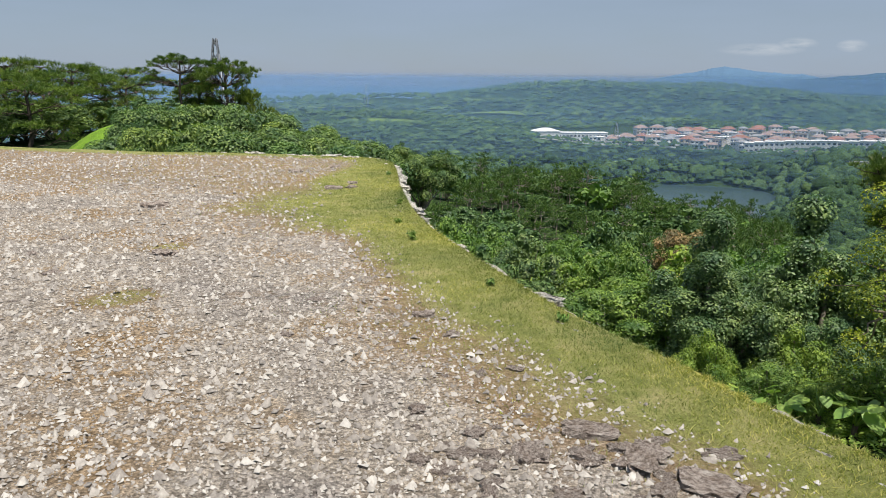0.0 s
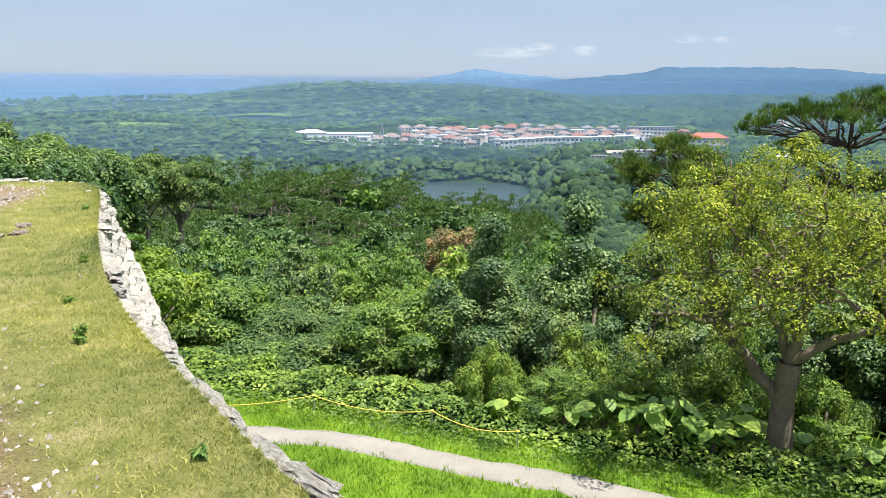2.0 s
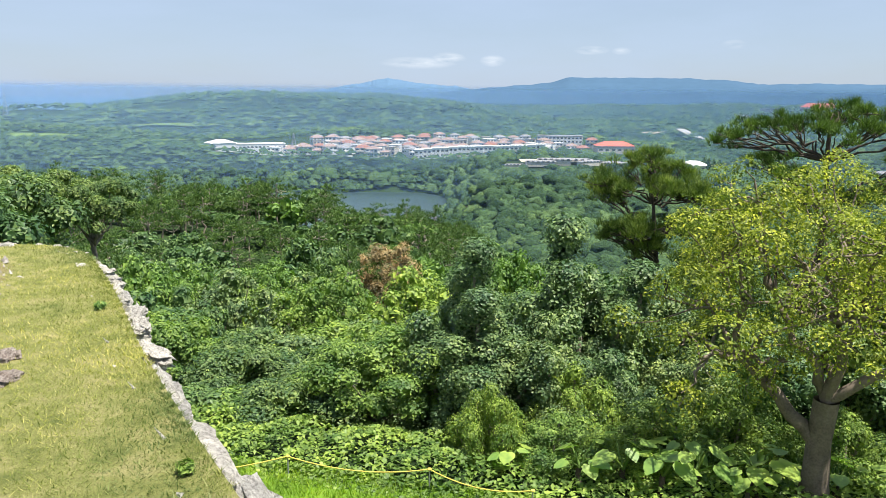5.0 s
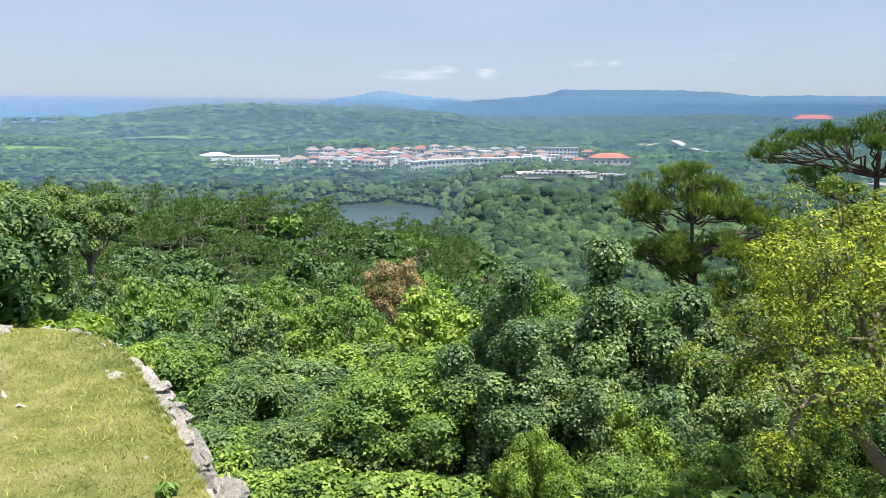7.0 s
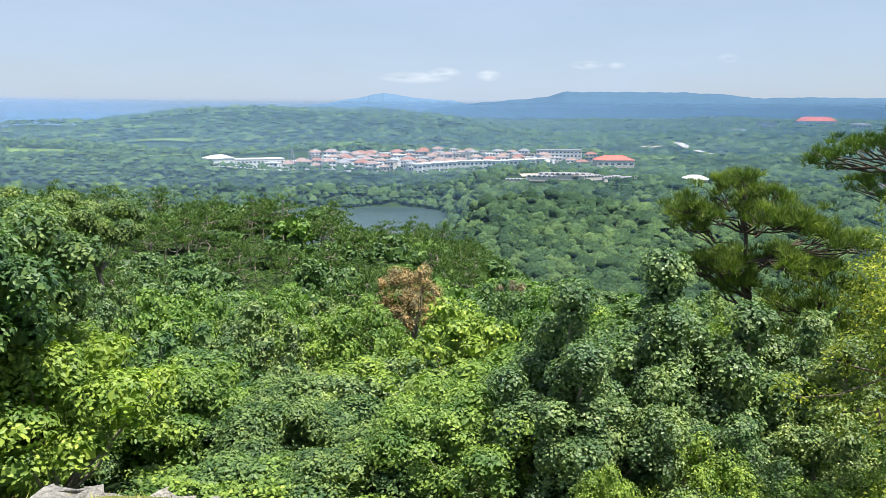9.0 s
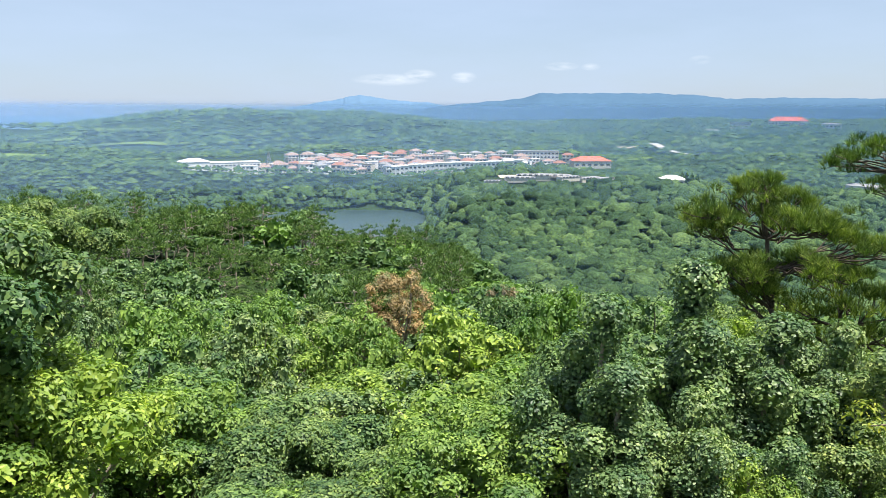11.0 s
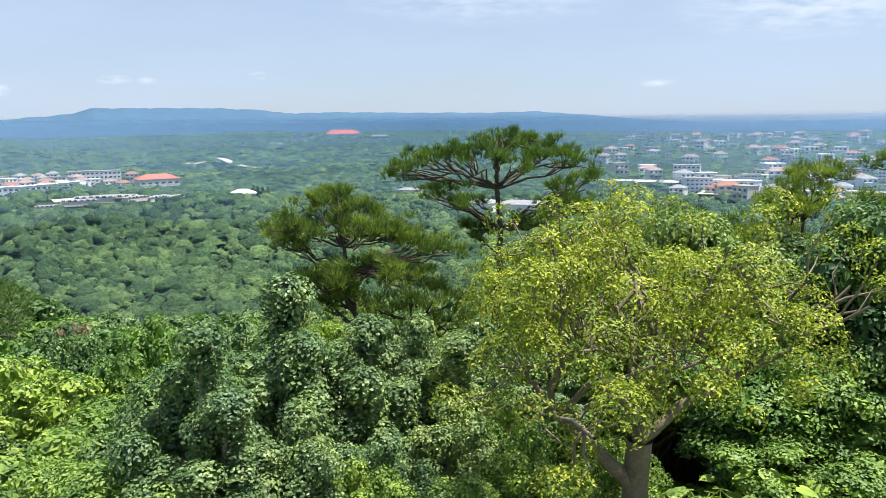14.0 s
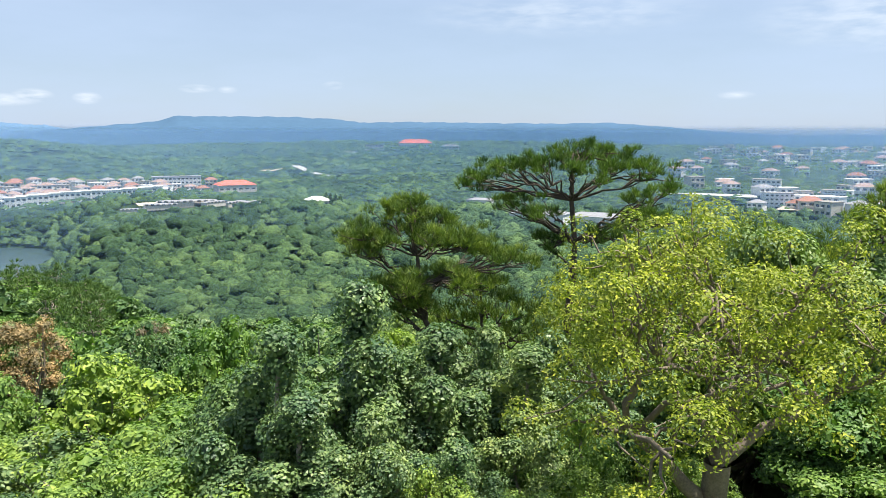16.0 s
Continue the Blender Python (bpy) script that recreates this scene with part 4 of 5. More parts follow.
m, n, l, b = material("far_foliage", 0.8, 0.15)
g = n.new("ShaderNodeNewGeometry")
c = ramp(n, l, g.outputs["Random Per Island"], [(0.0, (0.026, 0.058, 0.028)), (0.5, (0.052, 0.102, 0.044)), (1.0, (0.098, 0.162, 0.064))])
fine = noise_node(n, l, 0.9, 6, 0.7)
l.new(mix(n, l, 1.0, c, ramp(n, l, fine, [(0.36, (0.42, 0.48, 0.46)), (0.66, (1.45, 1.4, 1.2))]), "MULTIPLY"), b.inputs["Base Color"])
bump(n, l, b, fine, 1.0, 1.5)
broad = ramp(n, l, noise_node(n, l, 0.018, 5, 0.65), [(0.36, (0.72, 0.80, 0.82)), (0.5, (1, 1, 1)), (0.64, (1.28, 1.22, 1.05))])
l.new(mix(n, l, 1.0, b.inputs["Base Color"].links[0].from_socket, broad, "MULTIPLY"), b.inputs["Base Color"])
FAR_LEAF = m
v, f = far_woods()
tagged(new("far_woods", mesh_of("far_woods", v, f, FAR_LEAF)), "far green woods covering the valley and the ridge", "woods", kind="stuff")

# ---- haze sheets ----


def haze_sheet(dist, share, top):
    """Added curved veil round the place, imitating humid haze between near woods and distance."""
    m_ = bpy.data.materials.new("haze_veil")
    m_.use_nodes = True
    n_, l_ = m_.node_tree.nodes, m_.node_tree.links
    n_.clear()
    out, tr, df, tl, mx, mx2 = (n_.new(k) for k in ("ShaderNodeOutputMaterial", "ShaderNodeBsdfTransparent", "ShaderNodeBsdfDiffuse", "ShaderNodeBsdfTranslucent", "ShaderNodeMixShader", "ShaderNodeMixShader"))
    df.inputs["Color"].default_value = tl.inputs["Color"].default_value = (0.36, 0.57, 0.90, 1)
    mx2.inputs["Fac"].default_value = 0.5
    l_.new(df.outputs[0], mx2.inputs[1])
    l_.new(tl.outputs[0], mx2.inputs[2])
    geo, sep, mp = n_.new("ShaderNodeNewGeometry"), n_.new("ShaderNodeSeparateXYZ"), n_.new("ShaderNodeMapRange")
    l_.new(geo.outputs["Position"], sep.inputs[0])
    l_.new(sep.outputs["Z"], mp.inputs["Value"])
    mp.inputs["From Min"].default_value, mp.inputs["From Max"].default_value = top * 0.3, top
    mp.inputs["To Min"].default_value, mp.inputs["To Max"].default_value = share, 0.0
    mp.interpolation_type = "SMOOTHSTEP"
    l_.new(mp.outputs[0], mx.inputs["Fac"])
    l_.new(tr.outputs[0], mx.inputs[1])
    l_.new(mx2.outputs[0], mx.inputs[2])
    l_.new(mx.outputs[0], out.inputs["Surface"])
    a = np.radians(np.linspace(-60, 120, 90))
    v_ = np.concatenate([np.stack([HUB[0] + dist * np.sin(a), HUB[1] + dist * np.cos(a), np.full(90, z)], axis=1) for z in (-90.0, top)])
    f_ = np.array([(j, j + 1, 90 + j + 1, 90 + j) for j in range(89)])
    return tagged(new("haze", mesh_of("haze", v_, f_, m_)), "thin bluish see-through sheet added to imitate valley haze", "haze", kind="structure")


# Each added sheet tints all that lies beyond it a little bluer.
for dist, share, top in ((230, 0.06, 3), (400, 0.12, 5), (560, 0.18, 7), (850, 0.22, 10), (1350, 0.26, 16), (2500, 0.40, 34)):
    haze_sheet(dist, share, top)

# ---- single trees ----


def polar(az, d, x0=0.0, y0=0.0):
    return x0 + d * math.sin(math.radians(az)), y0 + d * math.cos(math.radians(az))


def on_line(az, el, d, x0, y0, z0):
    """A place at a bearing, a slope and a distance from a lookout."""
    x, y = polar(az, d, x0, y0)
    return x, y, z0 + d * math.tan(math.radians(el))


# the rise left of the terrace
for az, el, d in ((-31, 1.3, 74), (-29, 1.5, 70), (-27, 1.4, 75), (-25.2, 1.2, 71), (-23.4, 1.0, 76), (-21.9, 0.9, 72), (-28, 0.6, 64), (-33.5, 1.2, 70), (-36, 1.0, 74)):
    x, y, z = on_line(az, el, d, 0, 0, 1.5)
    put(edge_pine, x, y, z, 1.25)
for az, el, d, kind, across in ((-18.4, 1.85, 58, big_pine, 0.62), (-15.4, 1.65, 57, big_pine, 0.68), (-17.6, 0.6, 60, low_pine, 0.75), (-13.6, -0.2, 58, edge_pine, 0.9)):
    x, y, z = on_line(az, el, d, 0, 0, 1.5)
    first.add(big_pine.name), first.add(low_pine.name)
    put(kind, x, y, z, across)
for az, el, d in ((-21, -2.0, 47), (-19.5, -1.8, 46), (-17.8, -1.7, 44), (-16, -1.6, 46), (-14.3, -1.9, 43), (-12.6, -2.4, 42), (-11, -2.9, 41), (-9.4, -3.5, 38), (-7.8, -4.0, 36), (-6.2, -4.3, 66), (-7.4, -4.0, 60), (-3.6, -4.7, 70), (-1.5, -5.2, 72),
                  (-18, -3.0, 38), (-15, -3.1, 37), (-12.5, -3.6, 35), (-10, -4.3, 33), (-20.5, -3.2, 40)):
    x, y, z = on_line(az, el, d, 0, 0, 1.5)
    put(near_a, x, y, z, rng.uniform(0.8, 1.1), base=max(float(land(x, y)), z - 6.5))

for az, d in ((-32, 70), (-30, 66), (-28.2, 70), (-26.5, 67), (-24.8, 71), (-21, 66), (-19.4, 62)):
    x, y, z = on_line(az, -1.2, d, 0, 0, 1.5)
    put(mid_a, x, y, z, 0.9)
# pines and broadleaved trees to the right of the lawn
crook = pine_tree("pine", 12.5, [(-1.6, 0.2, 12.3, 1.1), (-0.7, -0.3, 12.6, 0.9), (-2.2, 0.5, 11.4, 0.9), (0.9, 0.2, 11.0, 0.8)], 12, 61, "slender crooked pine with a few flat needle pads", lean=(-0.5, 0.2), trunk_r=0.16)
at_home(crook, 29.9, 17.4, -12.9)
first.add(crook.name)
put(crook, 28.3, 14.3, 0.9, 1.3, 150)
for x, y, top in ((36, 24, -2.8), (39, 20.5, -3.0), (34, 20.5, -3.4), (42, 25, -2.6), (31.5, 25, -3.2), (37.5, 28, -3.0), (44, 21.5, -2.4), (33.5, 30, -3.6)):
    put(edge_pine, x, y, top, 1.25)
put(edge_pine, 25.0, 32.5, -3.6, 0.9)

withered = broad_tree("withered_tree", 9.0, 2.2, 46, 8000, 0.13, DEAD_LEAF, 71, "withered tree with rust-brown dry foliage", crown_from=0.12, flat=1.0)
put(withered, 25.3, 79.0, -13.4, 1.35)
put(withered, 22.5, 79.5, -17.5, 0.8)
put(withered, 34.0, 74.0, -14.6, 0.9)


def snag(seed):
    r_ = np.random.default_rng(seed)
    wood = [tube(bent((0, 0, -1), (0.3, 0.2, 3.2), 7, 0.15, r_), np.linspace(0.16, 0.06, 7), 6)]
    for _ in range(16):
        p = np.array([0.1, 0.1, r_.uniform(1.2, 3.0)])
        e = p + np.array([r_.normal(0, 1.2), r_.normal(0, 1.2), r_.uniform(0.3, 1.6)])
        q = bent(p, e, 6, 0.12, r_)
        wood.append(tube(q, np.linspace(0.06, 0.015, 6), 5))
        for _ in range(2):
            wood.append(tube(bent(q[3], q[3] + r_.normal(0, 0.6, 3) + np.array([0, 0, 0.4]), 4, 0.06, r_), np.linspace(0.03, 0.01, 4), 4))
    v_, f_ = joined(wood)
    return tagged(new("dead_tree", mesh_of("dead_tree", v_, f_, DEAD_WOOD, True)), "bare bleached dead tree sticking out of the woods", "tree")


for i, (x, y, top) in enumerate(((14.8, 57.6, -13.6), (11.0, 54.0, -14.6))):
    s_ = snag(80 + i)
    s_.matrix_basis = pose(x, y, top - 4.4, 0, 0, 40 * i)

# ---- the lawn, the footpath and the rope ----
m, n, l, b = material("lawn_grass", 0.8, 0.2)
c = ramp(n, l, noise_node(n, l, 0.9, 6), [(0.3, (0.10, 0.19, 0.018)), (0.6, (0.16, 0.29, 0.025)), (0.75, (0.22, 0.31, 0.04))])
fine = noise_node(n, l, 28, 5, 0.7)
l.new(mix(n, l, 1.0, c, ramp(n, l, fine, [(0.3, (0.5, 0.5, 0.5)), (0.7, (1.3, 1.3, 1.2))]), "MULTIPLY"), b.inputs["Base Color"])
bump(n, l, b, fine, 0.8, 0.08)
LAWN = m
BLADE = leaf_material("grass_blade", (0.12, 0.20, 0.02), (0.17, 0.28, 0.028), (0.25, 0.34, 0.05), 0.4, 0.6, 0.2)
DRY_BLADE = leaf_material("dry_grass_blade", (0.09, 0.12, 0.035), (0.21, 0.235, 0.075), (0.42, 0.39, 0.21), 0.3, 0.7, 0.15)
PATH_LINE = np.array([(-3.5, 26.6), (0.7, 24.6), (2.6, 23.8), (4.2, 22.8), (5.75, 21.6), (7.2, 20.4), (8.8, 19.2), (13, 15.4), (19, 9.6), (26, 2)])
ROPE_U = 22.0


def lawn_sheet():
    xs, ys = np.arange(-4, 40, 0.5), np.arange(-6, 34, 0.5)
    X, Y = np.meshgrid(xs, ys, indexing="ij")
    U = 0.62 * X + 0.78 * Y - ROPE_U
    over = np.clip(U - 0.6, 0, None)
    X, Y = X - 0.62 * over, Y - 0.78 * over
    v_ = np.stack([X, Y, land(X, Y) + 0.06], axis=2).reshape(-1, 3)
    n_, m_ = X.shape
    i, j = np.meshgrid(np.arange(n_ - 1), np.arange(m_ - 1), indexing="ij")
    f_ = np.stack([i * m_ + j, (i + 1) * m_ + j, (i + 1) * m_ + j + 1, i * m_ + j + 1], axis=2).reshape(-1, 4)
    uu = U.ravel()[f_].min(axis=1)
    w_ = rim_distance(X, Y)[0].ravel()[f_].max(axis=1)
    f_ = f_[(uu < 0.55) & (w_ < -1.0)]
    return v_, f_


v, f = lawn_sheet()
tagged(new("lawn", mesh_of("lawn", v, f, LAWN, True)), "bright green mown lawn below the castle wall", "lawn", kind="structure")
p = resample(PATH_LINE, 0.5)
for _ in range(4):
    p[1:-1] = (p[:-2] + 2 * p[1:-1] + p[2:]) / 4
t_ = np.gradient(p, axis=0)
t_ /= np.linalg.norm(t_, axis=1)[:, None]
nn = np.stack([t_[:, 1], -t_[:, 0]], axis=1)
ragged = np.random.default_rng(5).normal(0, 0.05, (2, len(p)))
rows = []
for k, (w_, h_) in enumerate(((-0.52, 0.02), (-0.46, 0.11), (-0.25, 0.125), (0, 0.13), (0.25, 0.125), (0.46, 0.11), (0.52, 0.02))):
    q = p + nn * (w_ + (ragged[0] if w_ < -0.3 else ragged[1] if w_ > 0.3 else 0))[:, None] if abs(w_) > 0.3 else p + nn * w_
    rows.append(np.stack([q[:, 0], q[:, 1], land(q[:, 0], q[:, 1]) + h_], axis=1))
v = np.concatenate(rows)
f = np.array([(i * len(p) + j, i * len(p) + j + 1, (i + 1) * len(p) + j + 1, (i + 1) * len(p) + j) for i in range(6) for j in range(len(p) - 1)])
tagged(new("path", mesh_of("path", v, f, CONCRETE, True)), "pale worn concrete footpath with grassy edges", "path", kind="structure")


def blades_on(x, y, z, tall, rng_, lean=0.5, width=0.09):
    """Grass blades, one triangle each."""
    n_ = len(x)
    a_ = rng_.uniform(0, 2 * np.pi, n_)
    h_ = tall * rng_.uniform(0.5, 1.3, n_)
    w_ = h_ * width
    dx, dy = np.cos(a_), np.sin(a_)
    lx, ly = rng_.normal(0, lean, n_) * h_, rng_.normal(0, lean, n_) * h_
    v_ = np.stack([np.stack([x - dx * w_, y - dy * w_, z], axis=1), np.stack([x + dx * w_, y + dy * w_, z], axis=1), np.stack([x + lx, y + ly, z + h_], axis=1)], axis=1).reshape(-1, 3)
    return v_, np.arange(n_ * 3).reshape(-1, 3)


r2 = np.random.default_rng(91)
x, y = r2.uniform(-2, 16, 90000), r2.uniform(8, 27, 90000)
u = 0.62 * x + 0.78 * y - ROPE_U
pd = np.min(np.linalg.norm(np.stack([x, y], axis=1)[:, None, :] - p[None, ::2, :], axis=2), axis=1)
ok = (u < 0.4) & (pd > 0.56) & (rim_distance(x, y)[0] < -1.8)
x, y = x[ok], y[ok]
v, f = blades_on(x, y, land(x, y) + 0.05, 0.15, r2, 0.45, 0.12)
tagged(new("lawn_grass", mesh_of("lawn_grass", v, f, BLADE)), "short bright green grass blades of the lawn", "grass", kind="stuff")

# undergrowth behind the rope and under the trees
nu = 44000
x, u = r2.uniform(-1, 27, nu), -0.5 + 10.0 * r2.uniform(0, 1, nu) ** 1.25
y = (u + ROPE_U - 0.62 * x) / 0.78
hump = 0.22 + 0.35 * np.abs(wobble(x, y, 0.9)) + 0.35 * smooth(2.0, 7, u)
z = land(x, y) + 0.05 + hump * r2.uniform(0.3, 1.0, nu) ** 0.5 * smooth(-0.3, 0.9, u)
v, f = leaves(np.stack([x, y, z], axis=1), np.array([0, 0, 1.0]) + r2.normal(0, 0.4, (nu, 3)), 0.17, r2, 0.65)
tagged(new("undergrowth", mesh_of("undergrowth", v, f, LEAF_LIME)), "low leafy undergrowth creeping out from the trees", "plants", kind="stuff")

# rope on thin stakes
STAKES = [(-1.6, 26.6), (3.3, 25.5), (6.55, 23.3), (8.5, 21.3)]
fence = tagged(new("rope_fence", None), "sagging yellow rope tied to thin stakes", "fence")
fence.location = (STAKES[0][0], STAKES[0][1], -8.74)
org = Vector(fence.location)
tops = []
for x, y in STAKES:
    g_ = float(land(x, y))
    v, f = tube([(x - org.x, y - org.y, g_ - 0.1 - org.z), (x - org.x, y - org.y, g_ + 0.62 - org.z)], [0.022, 0.018], 6)
    stake = child("stake", mesh_of("stake", v, f, STEEL, True), fence, "thin dark metal stake")
    k_ = np.linspace(0, 2 * np.pi, 9)
    v, f = tube(np.stack([x - org.x + 0.035 * np.cos(k_), y - org.y + 0.035 * np.sin(k_), np.full(9, g_ + 0.60 - org.z)], axis=1), np.full(9, 0.026), 6)
    child("knot", mesh_of("knot", v, f, ROPE, True), stake, "yellow rope knot")
    tops.append(np.array([x - org.x, y - org.y, g_ + 0.60 - org.z]))
for a_, b_ in zip(tops[:-1], tops[1:]):
    t_ = np.linspace(0, 1, 14)[:, None]
    q = a_ * (1 - t_) + b_ * t_
    q[:, 2] -= 0.24 * 4 * (t_ * (1 - t_))[:, 0]
    v, f = tube(q, np.full(14, 0.015), 6)
    child("rope", mesh_of("rope", v, f, ROPE, True), fence, "sagging yellow rope")

# elephant-ear plants


def heart_leaf(size):
    o = [(0, 0), (0.20, -0.14), (0.42, -0.02), (0.46, 0.28), (0.30, 0.66), (0, 1.0), (-0.30, 0.66), (-0.46, 0.28), (-0.42, -0.02), (-0.20, -0.14)]
    v_ = [(0, 0.3 * size, 0.0)] + [(a_ * size, b_ * size, (-0.16 * abs(a_) - 0.22 * max(0, b_ - 0.35) ** 2 + 0.05) * size) for a_, b_ in o]
    f_ = [(0, 1 + i, 1 + (i + 1) % 10) for i in range(10)]
    return mesh_of("taro_leaf", np.array(v_), np.array(f_), LEAF_BIG, True)


HEART = [heart_leaf(0.52), heart_leaf(0.64), heart_leaf(0.42)]


def taro(seed):
    r_ = np.random.default_rng(seed)
    v_, f_ = tube(bent((0, 0, -0.15), (0.05, 0.03, 0.55), 5, 0.03, r_), np.linspace(0.10, 0.075, 5), 8)
    t_ = tagged(new("elephant_ear_plant", mesh_of("taro_stem", v_, f_, PINE_BARK, True)), "elephant-ear plant with large heart-shaped light-green leaves", "plant", "plants along the lawn")
    for i in range(6):
        a_ = i * 1.05 + r_.uniform(-0.3, 0.3)
        reach, up_ = r_.uniform(0.3, 0.65), r_.uniform(0.35, 0.95)
        e = np.array([math.cos(a_) * reach, math.sin(a_) * reach, 0.5 + up_])
        v_, f_ = tube(bent((0.04, 0.02, 0.5), e, 6, 0.02, r_, 0.1), np.linspace(0.03, 0.014, 6), 5)
        stalk = child("stalk", mesh_of("taro_stalk", v_, f_, LEAF_LIME, True), t_)
        q = child("leaf", HEART[i % 3], stalk)
        q.matrix_basis = Matrix.Translation(e) @ Matrix.Rotation(a_ - math.pi / 2, 4, "Z") @ Matrix.Rotation(radians(-r_.uniform(0, 40)), 4, "X")
    return t_


plants = [taro(101), taro(102), taro(103)]
spots = [(8.9, 0.35), (10.3, 0.2), (11.3, 0.4), (12.0, 0.3), (12.7, 0.5), (13.6, 0.3), (14.3, 1.0), (14.9, 1.4), (17.0, 0.8), (17.6, 1.6), (18.2, 0.7), (18.9, 1.5), (19.5, 0.6), (20.3, 1.2), (21.2, 0.8), (22.0, 1.5), (16.6, 2.0), (13.2, 1.5), (20.9, 2.2), (19.2, 2.4)]
for i, (x, u) in enumerate(spots):
    y = (u + 1.25 + ROPE_U - 0.62 * x) / 0.78
    k = plants[i % 3]
    m_ = pose(x, y, float(land(x, y)) + 0.02, 0, 0, 67 * i)
    q = copy_thing(k, m_) if i > 2 else k
    q.matrix_basis = m_
    s_ = r2.uniform(0.75, 1.2)
    q.scale = (s_, s_, s_)

# a grassy bank on the rise
x, y = polar(-22.2, 60)
t_, r_ = np.meshgrid(np.linspace(0, 2 * np.pi, 40, endpoint=False), np.linspace(0, 1, 10), indexing="ij")
v = np.stack([x + r_ * np.cos(t_) * 5.0, y + r_ * np.sin(t_) * 7, -4.8 + 3.2 * (1 - r_ ** 2) + 0.15 * np.sin(3 * t_) * r_], axis=2).reshape(-1, 3)
f = np.array([(i * 10 + j, ((i + 1) % 40) * 10 + j, ((i + 1) % 40) * 10 + j + 1, i * 10 + j + 1) for i in range(40) for j in range(9)])[:, ::-1]
tagged(new("ground_bank", mesh_of("ground_bank", v, f, LAWN, True)), "rounded grassy bank between the trees", "bank", kind="structure")

# ---- rocks, gravel and grass of the terrace ----


def rough_block(sx, sy, sz, seed, cuts=2, jag=0.12):
    """A rough quarried block of coral limestone."""
    bm = bmesh.new()
    bmesh.ops.create_cube(bm, size=1)
    bmesh.ops.subdivide_edges(bm, edges=bm.edges[:], cuts=cuts, use_grid_fill=True)
    for q in bm.verts:
        d_ = q.co.normalized() * 0.62
        q.co = q.co.lerp(d_, 0.32)
        k = noise.noise_vector(q.co * 2.6 + Vector((seed * 3.1, seed, 0))) * jag + noise.noise_vector(q.co * 7 + Vector((seed, 0, 9))) * jag * 0.5
        q.co += k
        q.co = Vector((q.co.x * sx, q.co.y * sy, q.co.z * sz))
    bmesh.ops.triangulate(bm, faces=bm.faces[:])
    me_ = bpy.data.meshes.new("stone")
    bm.to_mesh(me_)
    bm.free()
    me_.materials.append(STONE)
    return me_


BLOCKS = [rough_block(1, 1, 1, i, 1, 0.16) for i in range(6)]
CAPS = [rough_block(1, 1, 1, 20 + i, 4, 0.34) for i in range(6)]
r3 = np.random.default_rng(55)
seg = np.concatenate([[0], np.cumsum(np.linalg.norm(np.diff(RIM, axis=0), axis=1))])


def rim_at(s):
    i = int(np.clip(np.searchsorted(seg, s), 1, len(RIM) - 1))
    return RIM[i], RIM_OUT[i]


s_first = float(seg[np.argmin(np.abs(RIM[:, 1] - 2.0) + np.abs(RIM[:, 0] - 2.2))])
s_corner = float(seg[np.argmin(np.linalg.norm(RIM - np.array([-0.88, 13.05]), axis=1))])
# coping stones: scattered along the near verge, close-set at the far corner
s = s_first
while s < s_corner + 6:
    close = s > s_corner - 2.6
    step = r3.uniform(0.17, 0.36) if close else r3.uniform(0.35, 1.5)
    q, o_ = rim_at(s)
    corner = -0.8 < s - s_corner < 3.0
    big_ = r3.uniform(0.6, 1.2) * (0.78 if corner else 0.42)
    ang = math.degrees(math.atan2(o_[1], o_[0]))
    inset = r3.uniform(0.0, 0.06) if corner else r3.uniform(-0.08, -0.01)
    h_ = 0.15 * big_
    st = child("stone", CAPS[int(r3.integers(6))], wall)
    st.matrix_basis = pose(q[0] - o_[0] * inset, q[1] - o_[1] * inset, float(terrace_z(*q)) + (-0.055 if corner else -0.05), r3.uniform(-8, 8), r3.uniform(-6, 14), ang + r3.uniform(-14, 14))
    st.scale = (0.23 * big_, min(step, 0.6) * (0.9 if corner else 0.75), h_)
    s += step
# courses of the face
rest = []
for row in range(38):
    h = 0.14 + row * 0.205
    s = s_first + r3.uniform(0, 0.4)
    while s < s_corner + 2.5:
        ln = r3.uniform(0.17, 0.40)
        q, o_ = rim_at(s + ln / 2)
        ang = math.degrees(math.atan2(o_[1], o_[0]))
        off = wall_offset(h) - 0.09 + r3.uniform(-0.03, 0.03)
        m_ = pose(q[0] + o_[0] * off, q[1] + o_[1] * off, float(terrace_z(*q)) - h, 0, 17, ang) @ Matrix.Diagonal((0.27, ln * 0.98, 0.20, 1))
        if row < 8 and s > s_corner - 8.2:
            st = child("stone", BLOCKS[int(r3.integers(6))], wall)
            st.matrix_basis = m_
        else:
            rest.append(m_)
        s += ln
bv = [np.array([q.co for q in b_.vertices]) for b_ in BLOCKS]
bf = [np.array([list(q.vertices) for q in b_.polygons]) for b_ in BLOCKS]
parts = []
for i, m_ in enumerate(rest):
    k = i % 6
    mm = np.array(m_)
    parts.append((bv[k] @ mm[:3, :3].T + mm[:3, 3], bf[k]))
v, f = joined(parts)
tagged(child("stonework", mesh_of("stonework", v, f, STONE), wall, "lower courses of rough limestone blocks"), kind="stuff")

